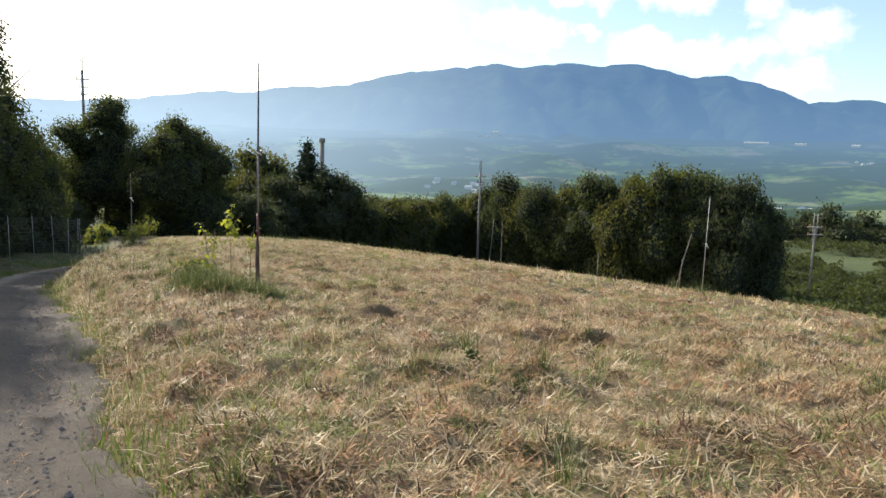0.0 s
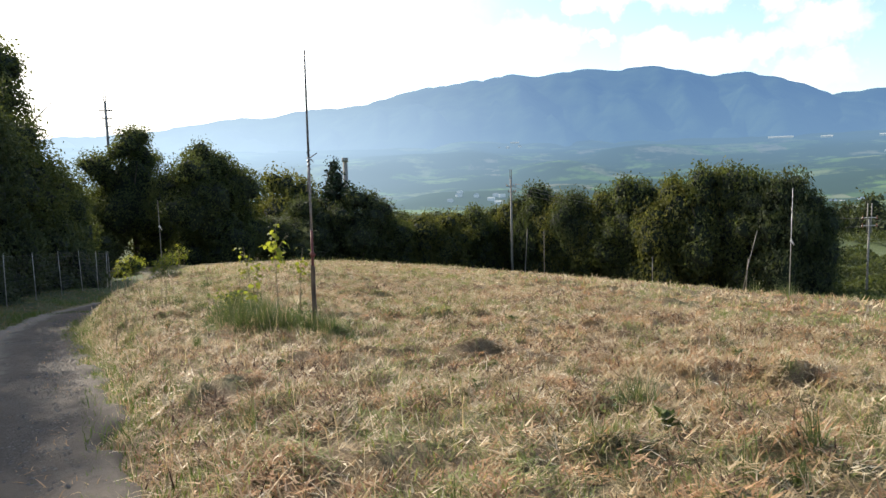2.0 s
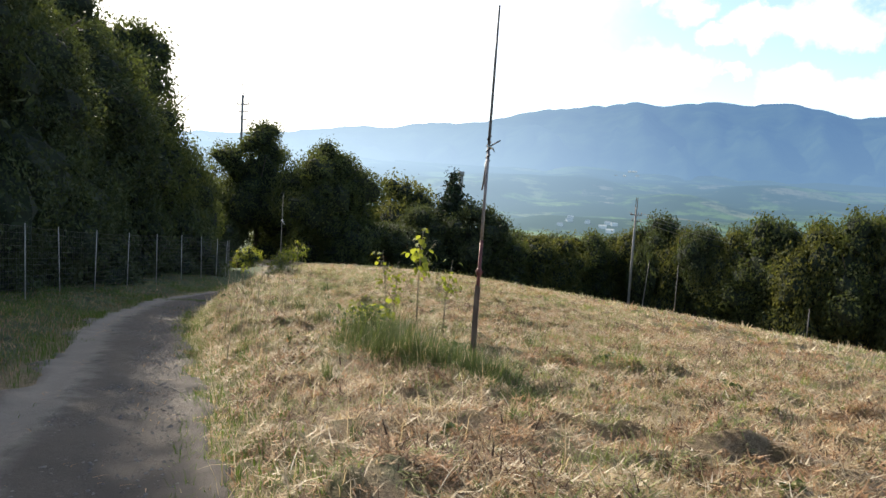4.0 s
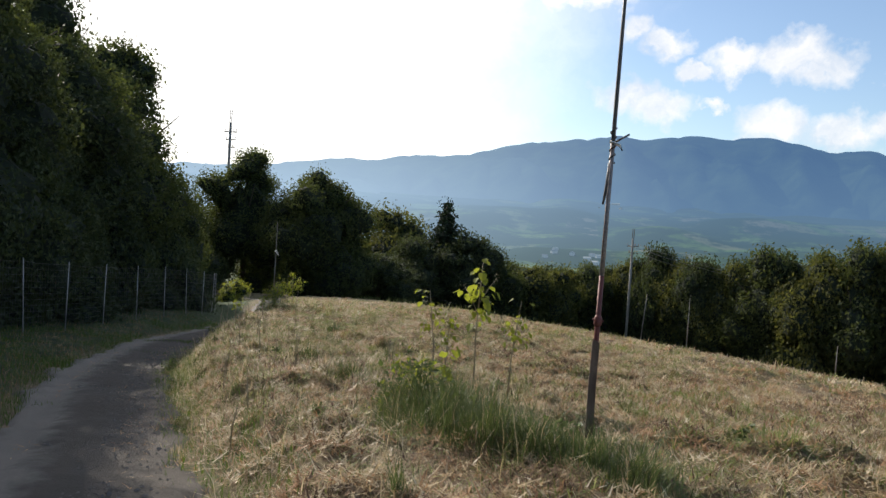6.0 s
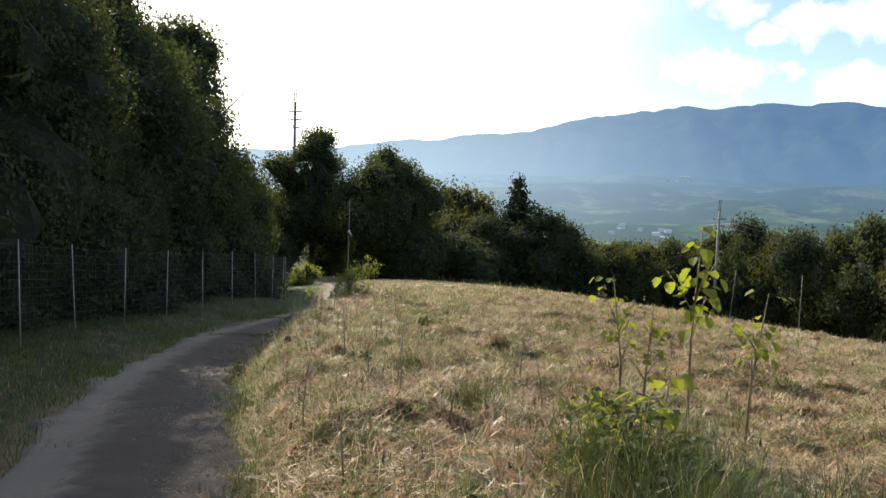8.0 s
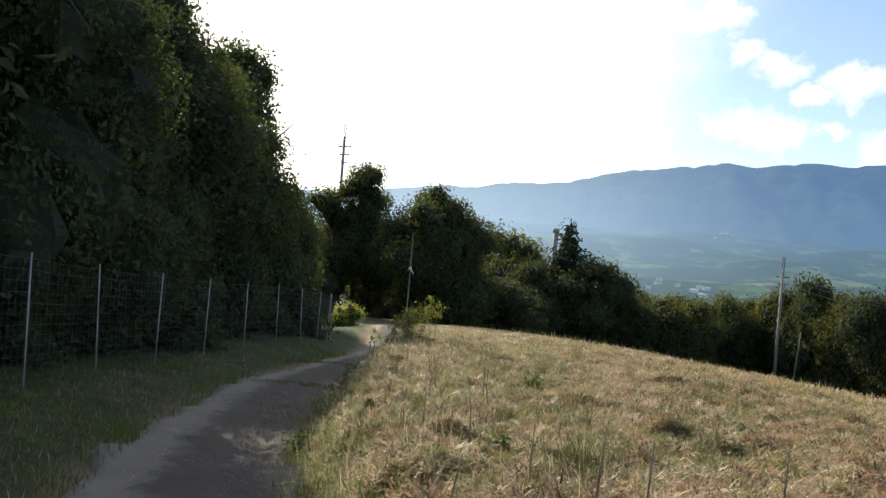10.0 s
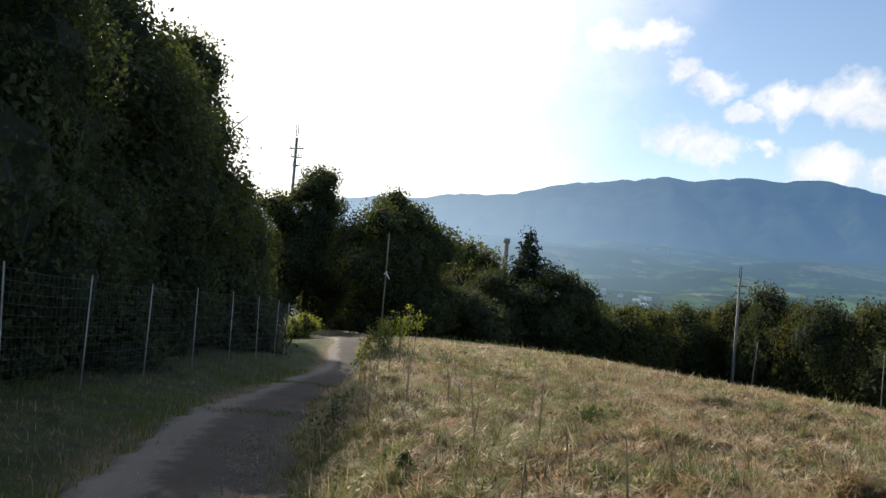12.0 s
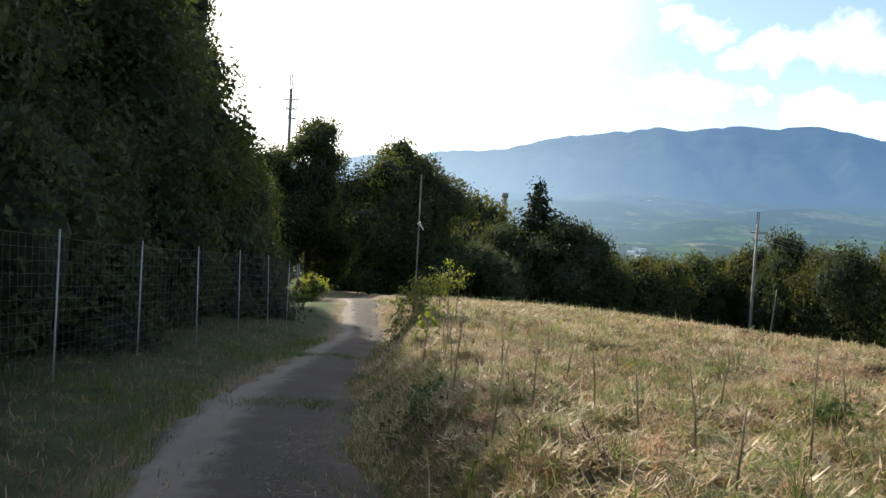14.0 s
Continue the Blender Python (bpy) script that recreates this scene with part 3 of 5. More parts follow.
tree_kind("oak_a", 12, 4.2, 27000, 0.205, LEAF_OAK, 11, 0.05, 30)
tree_kind("oak_b", 12, 4.2, 27000, 0.205, LEAF_BAY, 12, 0.03, 28)
tree_kind("oak_c", 11, 4.6, 26000, 0.21, LEAF_OAK, 13, 0.04, 32)
tree_kind("oak_e", 12, 4.2, 44000, 0.135, LEAF_BAY, 29, 0.03, 34)
# coarse kind for the unseen trees added to shade the track
tree_kind("oak_unseen", 12, 4.2, 9000, 0.36, LEAF_BAY, 19, 0.03, 26)
tree_kind("far_a", 11, 4.6, 12500, 0.30, LEAF_OAK, 14, 0.02, 28)
tree_kind("far_b", 10, 4.8, 12500, 0.30, LEAF_BAY, 15, 0.02, 26)
tree_kind("far_c", 9, 4.4, 12500, 0.30, LEAF_OLIVE, 16, 0.02, 28)
tree_kind("hedge", 9, 4.6, 3500, 0.55, LEAF_BAY, 18, 0.0, 16)
tree_kind("shrub", 2.4, 1.7, 3600, 0.17, LEAF_BAY, 17, 0.0, 14)


def tree(key, x, y, top, r, label, name="tree", group="", rz=None, sink=0.0):
    """A tree of a kind, with its top at that height and its crown that wide."""
    h0, r0, trunk, leaves = KINDS[key]
    g = z_at(x, y) - sink
    s = (r / r0, r / r0, (top - g) / h0)
    ob = thing(name, (x, y, g), label, "tree" if name != "bush" else "bush", group, rng_tree.uniform(0, 360) if rz is None else rz, s)
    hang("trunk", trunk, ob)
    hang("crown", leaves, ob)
    return ob


rng_tree = random.Random(5)
DARK = "tall dark evergreen oak rising thickly behind the wire fence"
# wood behind the wire fence: (x, y, top, spread); the coarse-leaved ones are unseen, set to shade the track
for x, y, top, r, key in [(-11.5, -3.0, 11.0, 4.0, "oak_unseen"), (-14.4, 3.5, 12.0, 4.0, "oak_unseen"), (-16.4, 8.0, 12.0, 4.0, "oak_unseen"), (-18.2, 12.5, 12.0, 4.0, "oak_unseen"), (-20.2, 17.0, 12.5, 4.4, "oak_unseen"), (-20.5, 20.4, 11.8, 4.0, "oak_e"), (-20.5, 5.0, 14.0, 4.5, "oak_unseen"), (-24.5, 14.0, 14.0, 4.8, "oak_unseen"),
                          (-21.8, 24.4, 8.6, 3.9, "oak_e"), (-23.4, 30.2, 7.0, 3.7, "oak_b"), (-24.8, 34.6, 6.4, 3.8, "oak_a"), (-26.8, 39.3, 4.2, 3.6, "oak_c"), (-27.0, 21.5, 11.0, 4.8, "oak_b"),
                          (-28.4, 29.0, 12.2, 4.8, "oak_c"), (-31.5, 45.8, 10.8, 4.7, "oak_a"), (-30.4, 37.0, 12.2, 4.7, "oak_b"), (-28.6, 45.5, 2.6, 3.2, "oak_c"), (-35.5, 53.0, 4.2, 4.0, "oak_b"), (-37.5, 49.0, 11.6, 4.6, "oak_c")]:
    tree(key, x, y, top, r, DARK, group="wood behind the fence")
# low growth that fills the foot of the wood
for i in range(26):
    s = 1.0 + i * 1.62
    x, y = fence_at(s)
    x -= 2.5 + 0.5 * math.sin(i * 2.1)
    tree("shrub", x, y, z_at(x, y) + 2.8 + 0.9 * math.sin(i * 1.7), 1.75, "dark leafy undergrowth filling the foot of the wood", "bush", "undergrowth by the fence")
# trees round the far end of the track
for x, y, top, r, key, label in [(-24.6, 64.0, 4.6, 4.8, "oak_c", "broad rounded dark green oak at the end of the track"), (-33.0, 67.0, 6.4, 4.6, "oak_a", "tall dark oak beside the end of the track"),
                                 (-39.5, 56.0, 6.4, 4.5, "oak_b", "tall dark oak beside the end of the track"), (-21.5, 72.0, -3.5, 3.6, "far_b", "low dark shrubby tree at the field's far edge"),
                                 (-34.0, 79.0, -0.5, 5.2, "far_b", "dark rounded tree behind the end of the track"), (-38.5, 64.0, 1.5, 4.6, "far_b", "dark rounded tree behind the end of the track"), (-24.5, 88.0, 1.9, 5.6, "far_c", "olive-brown rounded tree behind the field"), (-30.0, 84.0, 1.2, 5.0, "far_c", "olive-brown rounded tree behind the field"), (-20.0, 68.0, -2.6, 3.4, "far_b", "low dark shrubby tree at the field's far edge"), (-33.5, 57.0, -1.6, 3.0, "far_b", "low dark shrubby tree beside the end of the track")]:
    tree(key, x, y, top, r, label, group="trees at the end of the track")
tree_kind("bright_bush", 1.7, 1.1, 2600, 0.12, LEAF_YOUNG, 23, 0.0, 12)
tree("bright_bush", -25.9, 51.3, z_at(-25.9, 51.3) + 1.5, 1.15, "bright green sunlit bush beside the end of the fence", "bush")
# tree line below the field
LOW = "dense dark green tree in the row below the field"
for x, y, top, r, key in [(-13.2, 81.0, -0.4, 4.2, "far_b"), (-19.6, 80.0, -1.2, 3.8, "far_b"), (-10.5, 84.0, -3.0, 3.6, "far_a"), (-7.0, 88.0, -3.8, 3.8, "far_c"), (-3.5, 90.0, -4.2, 3.8, "far_c"), (0.3, 96.0, -3.4, 3.7, "far_a"), (4.5, 98.5, -3.1, 3.6, "far_c"),
                          (8.9, 95.5, -0.7, 4.0, "far_b"), (12.0, 88.0, -1.6, 3.8, "far_b"), (15.5, 86.0, -1.9, 3.6, "far_c"), (18.0, 83.0, 0.1, 4.2, "far_a"), (21.5, 80.0, -0.4, 4.2, "far_c"), (24.5, 78.0, 1.1, 4.6, "far_a"),
                          (28.0, 76.0, 1.0, 4.6, "far_a"), (31.0, 73.0, 0.2, 4.2, "far_b"), (33.5, 72.5, -1.6, 3.4, "far_b"), (-19.5, 78.0, -3.6, 3.8, "far_b"),
                          (-8.8, 89.5, -3.6, 3.6, "far_a"), (-5.0, 93.5, -4.0, 3.8, "far_b"), (-1.6, 96.5, -4.3, 3.6, "far_c"), (2.4, 99.5, -3.8, 3.8, "far_a"), (6.9, 98.5, -2.4, 3.6, "far_b"), (10.6, 92.0, -2.2, 3.8, "far_c"), (13.8, 90.0, -2.6, 3.8, "far_a"), (16.8, 87.0, -1.4, 3.8, "far_b"), (19.8, 84.0, -0.5, 4.0, "far_b"), (23.0, 81.5, 0.1, 4.2, "far_a"), (26.4, 79.5, 0.8, 4.4, "far_c"), (29.6, 77.0, 0.4, 4.2, "far_a")]:
    tree(key, x, y, top, r, LOW, group="tree line below the field")
# low growth under that row
for i in range(12):
    x = 6.5 + i * 2.1
    y = 92.5 - 0.018 * (x - 6.0) ** 2 + 0.8 * math.sin(i * 2.3)
    tree("shrub", x, y, -4.6 + 0.5 * math.sin(i * 1.9), 2.9, "dark leafy bush under the trees below the field", "bush", "undergrowth below the field")
# far row behind the terraces, and woods in the valley
for i in range(15):
    a, d = radians(20.5 + i * 2.3), 186 + 5 * math.sin(i * 2.7)
    x, y = math.sin(a) * d, math.cos(a) * d
    tree("hedge", x, y, 1.45 + d * math.tan(radians(-3.05 + 0.35 * math.sin(i * 1.9))), 6.4, "dark round tree in the far hedgerow beyond the terraces", group="far hedgerow")


def conifer(x, y, top, r):
    g = z_at(x, y)
    h = top - g
    rng = np.random.default_rng(31)
    ob = thing("conifer", (x, y, g), "dark pointed conifer standing above the tree line", "tree")
    hang("trunk", mesh_from("trunk", *tube([(0, 0, -0.3), (0.1, 0, h * 0.5), (0, 0, h * 0.97)], [0.22, 0.14, 0.02], 8), BARK, True), ob)
    lobes = []
    for i in range(40):
        t = i / 39
        q = r * (1 - t) ** 0.8 * rng.uniform(0.75, 1.15) + 0.25
        a = i * 2.4
        lobes.append((math.cos(a) * q * 0.5, math.sin(a) * q * 0.5, h * (0.04 + 0.93 * t), q * 0.6, q * 0.6, 0.75 - 0.3 * t))
    hang("crown", crown("crown", lobes, 16000, 0.34, LEAF_CONIFER, 32), ob)


conifer(-16.6, 82.9, 3.3, 4.2)

# ---- fence ----
def wire_fence(name, total, spacing, point, height, label, rows_n, upright, mat=STEEL):
    n_post = int(total // spacing) + 1
    x0, y0 = point(0)
    ob = thing(name, (x0, y0, z_at(x0, y0)), label, "fence")
    zo = z_at(x0, y0)
    post = mesh_from("post", *join(tube([(0, 0, -0.3), (0, 0, height + 0.03)], [0.0125, 0.0125], 8), tube([(0, 0, height + 0.03), (0, 0, height + 0.045)], [0.015, 0.008], 8)), mat, True)
    for i in range(n_post):
        x, y = point(i * spacing)
        hang("post", post, ob, m=pose(x - x0, y - y0, z_at(x, y) - zo, 1.2 * math.sin(i * 2.3), 1.5 * math.sin(i * 1.3)))
    rng = random.Random(4)
    for i in range(n_post - 1):
        pcs = []
        ends = []
        for k in range(5):
            s = (i + k / 4) * spacing
            x, y = point(s)
            sag = 0.03 * math.sin(math.pi * k / 4)
            ends.append((x - x0, y - y0, z_at(x, y) - zo, sag))
        for rr in range(rows_n):
            hz = 0.06 + (height - 0.10) * (rr / (rows_n - 1)) ** 1.08
            pcs.append(tube([(a, b, c + hz - sg * (rr / rows_n)) for a, b, c, sg in ends], [0.0028 if 0 < rr < rows_n - 1 else 0.0036] * 5, 3, False))
        m = int(spacing / upright)
        for k in range(m):
            s = (i + (k + 0.5) / m) * spacing
            x, y = point(s)
            g = z_at(x, y) - zo
            jig = rng.uniform(-0.008, 0.008)
            pcs.append(tube([(x - x0, y - y0, g + 0.05), (x - x0 + jig, y - y0 + jig, g + height - 0.06)], [0.0024, 0.0024], 3, False))
        hang("mesh_panel", mesh_from("mesh_panel", *join(*pcs), WIRE), ob, "dark rusted woven wire netting")


wire_fence("wire_fence", seglen[-1] + 0.02, 2.5, fence_at, 1.93, "long wire mesh fence on thin pale steel posts beside the track", 13, 0.15)


def far_fence_at(s):
    t = s / 34.0
    return -24.0 + 27.0 * t, 69.0 + 13.0 * t


wire_fence("field_fence", 30.0, 2.0, far_fence_at, 1.5, "low wire fence on grey posts along the field's far edge", 5, 0.5, BARK)

# ---- poles ----


def marker_pole(x, y, top):
    """Telescopic pole standing in the tall grass: weathered wooden foot, red sleeve, thin dark upper tube with ties."""
    g = z_at(x, y)
    h = top - g
    ob = thing("marker_pole", (x, y, g), "tall thin pole with wooden foot and red tube in uncut grass", "pole")

    def axis(z):
        return (0.0113 * (z + g), -0.005 * (z + g), z)

    c = 0.03 - g
    foot = []
    for k, z in enumerate((-0.3, 0.3, c - 0.5, c - 0.18)):
        q = axis(z)
        for dx, dy in ((-0.034, -0.026), (0.034, -0.026), (0.034, 0.026), (-0.034, 0.026)):
            t = 1.0 - 0.06 * k
            foot.append((q[0] + dx * t + 0.004 * math.sin(k * 2.1), q[1] + dy * t, z + (0.03 * (dx < 0) if k == 3 else 0)))
    faces = [(4 * k + i, 4 * k + (i + 1) % 4, 4 * k + 4 + (i + 1) % 4, 4 * k + 4 + i) for k in range(3) for i in range(4)] + [(3, 2, 1, 0), (12, 13, 14, 15)]
    hang("foot_post", mesh_from("foot_post", foot, faces, FOOT_WOOD), ob, "weathered brown wooden foot of the pole")
    hang("red_tube", mesh_from("red_tube", *tube([axis(c - 0.75), axis(c - 0.1), axis(c + 0.36)], [0.021, 0.021, 0.020], 10), RED_PAINT, True), ob, "worn dull red painted tube")
    q = axis(c)
    hang("collar", mesh_from("collar", *join(tube([axis(c - 0.05), axis(c - 0.03), axis(c + 0.02), axis(c + 0.04)], [0.023, 0.033, 0.031, 0.022], 10), tube([(q[0] - 0.045, q[1], c + 0.005), (q[0] + 0.045, q[1], c - 0.005)], [0.007, 0.008], 6)), RED_PAINT, True), ob, "red clamp collar with its screw")
    hang("upper_tube", mesh_from("upper_tube", *tube([axis(c + 0.36), axis(c + 0.8), axis(c + 1.42)], [0.019, 0.018, 0.018], 8), PIPE_GREY, True), ob, "thin grey middle tube")
    hang("top_tube", mesh_from("top_tube", *tube([axis(c + 1.05), axis(c + 1.6), axis(c + 2.3), axis(h)], [0.015, 0.017, 0.015, 0.012], 8), BLACK_PIPE, True), ob, "thin dark upper tube")
    kz = c + 1.42
    q = axis(kz)
    wrap = [tube([(q[0] + 0.022 * math.cos(a), q[1] + 0.022 * math.sin(a), kz - 0.16 + a * 0.011) for a in [k * 0.7 for k in range(38)]], [0.007] * 38, 5)]
    hang("binding", mesh_from("binding", *join(*wrap), BLACK_PIPE, True), ob, "dark cord bound round the joint")
    hang("peg", mesh_from("peg", *tube([(q[0] - 0.01, q[1], kz - 0.01), (q[0] + 0.06, q[1] + 0.01, kz + 0.035), (q[0] + 0.125, q[1] + 0.02, kz + 0.075)], [0.009, 0.008, 0.009], 7), BLACK_PIPE, True), ob, "short peg sticking out of the binding")
    hang("tie", mesh_from("tie", *join(tube([(q[0] + 0.01, q[1] - 0.02, kz), (q[0] + 0.05, q[1] - 0.03, kz - 0.02), (q[0] + 0.075, q[1] - 0.03, kz - 0.06)], [0.010, 0.014, 0.007], 6), tube([(q[0] - 0.025, q[1] - 0.02, kz + 0.012), (q[0] + 0.03, q[1] - 0.024, kz - 0.008)], [0.009, 0.010], 6)), CLOTH, True), ob, "pale rag tied at the joint")
    hang("strap", mesh_from("strap", *tube([(q[0] - 0.016, q[1], kz - 0.16), (q[0] - 0.022, q[1], kz - 0.30), (q[0] - 0.035, q[1], kz - 0.42), (q[0] - 0.045, q[1], kz - 0.49)], [0.010, 0.013, 0.011, 0.008], 6), BLACK_PIPE, True), ob, "dark cord end hanging from the binding")


marker_pole(-3.358, 12.325, 3.0)


def utility_pole(x, y, top, base, label, arms=2):
    ob = thing("utility_pole", (x, y, base), label, "utility pole")
    h = top - base
    hang("shaft", mesh_from("shaft", *tube([(0, 0, -0.5), (0, 0, h * 0.5), (0, 0, h)], [0.17, 0.145, 0.12], 12), CONCRETE, True), ob)
    for k in range(arms):
        z = h - 0.9 - 0.75 * k
        arm = hang("crossarm", mesh_from("crossarm", *block(-0.62 + 0.2 * k, -0.05, z - 0.04, 0.72 - 0.1 * k, 0.05, z + 0.06, 0.01), BARK), ob)
        for sx in (-0.55 + 0.2 * k, 0.3, 0.65 - 0.1 * k):
            hang("insulator", mesh_from("insulator", *tube([(sx, 0, z + 0.09), (sx, 0, z + 0.16), (sx, 0, z + 0.20), (sx, 0, z + 0.30)], [0.02, 0.045, 0.03, 0.04], 8), RUST, True), arm)
    hang("top_spike", mesh_from("top_spike", *join(tube([(0.09, 0, h - 0.6), (0.09, 0, h + 1.2)], [0.045, 0.04], 6), tube([(-0.09, 0, h - 0.6), (-0.09, 0, h + 1.2)], [0.045, 0.04], 6)), BARK), ob)
    return ob


utility_pole(4.6, 90.4, 0.1, z_at(4.6, 90.4) - 0.3, "grey concrete utility pole with short crossarms at the field's edge")
utility_pole(-36.0, 69.0, 9.0, -8.5, "grey concrete utility pole rising above the trees", 3)


def twin_pole(x, y, top):
    g = z_at(x, y)
    h = top - g
    ob = thing("transformer_pole", (x, y, g), "slim concrete pole with paired top posts and small insulators", "utility pole")
    hang("shaft", mesh_from("shaft", *tube([(0, 0, -0.4), (0, 0, h - 1.6)], [0.11, 0.09], 12), CONCRETE, True), ob)
    for sx in (-0.2, 0.2):
        hang("top_post", mesh_from("top_post", *tube([(sx, 0, h - 3.0), (sx, 0, h)], [0.06, 0.055], 10), CONCRETE, True), ob)
    for z in (h - 1.5, h - 2.3):
        arm = hang("crossarm", mesh_from("crossarm", *block(-0.8, -0.12, z, 0.8, -0.02, z + 0.1, 0.01), STEEL), ob)
        for sx in (-0.7, 0.7):
            hang("insulator", mesh_from("insulator", *tube([(sx, -0.07, z - 0.1), (sx, -0.07, z + 0.1), (sx, -0.07, z + 0.25)], [0.10, 0.07, 0.04], 8), RUST, True), arm)


twin_pole(39.6, 73.0, 1.45 - 83 * math.tan(radians(3.17)))


def stake(x, y, top, r, lean=0.0, tie=None, label="thin weathered stake standing in the mown field", mat=POLE_WOOD):
    g = z_at(x, y)
    h = top - g
    ob = thing("stake", (x, y, g), label, "stake", "stakes round the field")
    hang("shaft", mesh_from("shaft", *tube([(0, 0, -0.3), (lean * 0.5, 0.01, h * 0.5), (lean, 0, h)], [r, r * 0.9, r * 0.7], 8), mat, True), ob)
    if tie:
        hang("tie", mesh_from("tie", *join(tube([(lean * tie / h - r * 1.5, 0, tie), (lean * tie / h + r * 1.5, 0, tie + 0.06)], [r * 1.4, r * 1.4], 6), tube([(lean * tie / h + r, 0, tie), (lean * tie / h + r + 0.1, 0, tie - 0.14)], [0.03, 0.015], 6)), CLOTH, True), ob, "pale strip of cloth tied to the stake")


stake(-14.95, 32.65, 0.3, 0.022, 0.03, 2.45, "thin grey stake with a pale tie beside the track")
stake(4.35, 50.9, -3.06, 0.026)
stake(10.0, 26.0, 0.32, 0.016, 0.03, 2.0, "tall pale stake at the brow of the field", STEEL)
stake(12.7, 37.0, -2.15, 0.024, 0.75, None, "leaning pale wooden stake at the brow of the field")
stake(13.0, 37.2, -3.6, 0.03, 0.12, None, "short weathered stake at the brow of the field")
stake(9.6, 42.0, -4.0, 0.03)
stake(6.0, 89.0, -6.2, 0.07, 0.5, None, "leaning grey stake beside the utility pole")


def cable(a, b, sag, r=0.02):
    pts = [Vector(a).lerp(Vector(b), k / 16) - Vector((0, 0, sag * 4 * (k / 16) * (1 - k / 16))) for k in range(17)]
    ob = new("power_cable", mesh_from("power_cable", *tube(pts, [r] * 17, 5), WIRE, True))
    tagged(ob, "thin dark power cable strung between the poles", "cable", "power cables")


for dx, dz in ((-0.8, 0.0), (0.8, 0.0), (0.5, -0.9)):
    cable((4.6 + dx, 90.4, -0.6 + dz), (39.6 + dx, 73.0, -4.6 + dz), 1.6)

# ---- farm shed and hamlets ----


def gable_house(name, x, y, z, w_, d_, h_, label, rz, roof=FAR_ROOF, wall=FAR_WALL):
    ob = thing(name, (x, y, z), label, "house", "hamlet houses" if name == "house" else "", rz)
    hang("wall", mesh_from("wall", *block(-w_ / 2, -d_ / 2, -1.0, w_ / 2, d_ / 2, h_), wall), ob)
    e = 0.4
    rv = [(-w_ / 2 - e, -d_ / 2 - e, h_), (w_ / 2 + e, -d_ / 2 - e, h_), (w_ / 2 + e, d_ / 2 + e, h_), (-w_ / 2 - e, d_ / 2 + e, h_), (-w_ / 2 - e, 0, h_ + d_ * 0.3), (w_ / 2 + e, 0, h_ + d_ * 0.3)]
    hang("roof", mesh_from("roof", rv, [(0, 1, 5, 4), (2, 3, 4, 5), (0, 4, 3), (1, 2, 5), (3, 2, 1, 0)], roof), ob)
    return ob


sx, sy = math.sin(radians(34.7)) * 132, math.cos(radians(34.7)) * 132
shed = gable_house("shed", sx, sy, z_at(sx, sy), 5.0, 3.0, 2.1, "small white walled farm shed on the green terrace", -30, WHITE, WHITE)
hang("door", mesh_from("door", *block(0.6, -1.56, 0.0, 1.6, -1.52, 2.0), ROOF), shed, "dark door")


def valley_z(x, y):
    r = math.hypot(x, y)
    q, s = np.array([x]), np.array([y])
    return float(z_at(x, y) + 0.6 + 7.0 * step(260, 620, r) + (np.maximum(0, lattice(q * 0.004, s * 0.004, 71) - 0.15) * HILL * step(420, 900, r) + lattice(q * 0.012, s * 0.012, 72) * 5 * step(300, 700, r))[0])


rng_house = random.Random(8)
for az, r, count, spread in ((1.0, 1150, 8, 60), (3.0, 2350, 3, 70), (25.5, 1050, 9, 80), (29.0, 1000, 6, 60), (31.5, 1900, 5, 60)):
    for k in range(count):
        a, d = radians(az) + rng_house.uniform(-spread, spread) / r, r + rng_house.uniform(-spread, spread)
        x, y = math.sin(a) * d, math.cos(a) * d
        gable_house("house", x, y, valley_z(x, y), rng_house.uniform(8, 13), rng_house.uniform(6, 8), rng_house.uniform(3, 4.5), "small pale house in a distant valley hamlet", rng_house.uniform(0, 180), rng_house.choice((FAR_ROOF, FAR_ROOF, FAR_WALL)))
for az, r, wid in ((24.0, 2350, 70), (27.0, 2300, 30), (30.5, 2250, 22), (4.0, 2500, 30)):
    a = radians(az)
    x, y = math.sin(a) * r, math.cos(a) * r
    gable_house("greenhouse", x, y, valley_z(x, y) + 2, wid, 9, 3.5, "long pale greenhouse roof on the far slope", -az, FAR_WALL)
tx, ty = math.sin(radians(-10.15)) * 210, math.cos(radians(-10.15)) * 210
tower = thing("tower", (tx, ty, z_at(tx, ty)), "slim grey concrete tower beyond the trees", "tower")
ttop = 1.45 + 210 * math.tan(radians(1.25))
hang("shaft", mesh_from("shaft", *tube([(0, 0, -1), (0, 0, ttop - z_at(tx, ty))], [0.75, 0.7], 12), CONCRETE, True), tower)
hang("head", mesh_from("head", *tube([(0, 0, ttop - z_at(tx, ty) - 1.0), (0, 0, ttop - z_at(tx, ty) + 0.3)], [0.95, 0.95], 12), CONCRETE, True), tower)


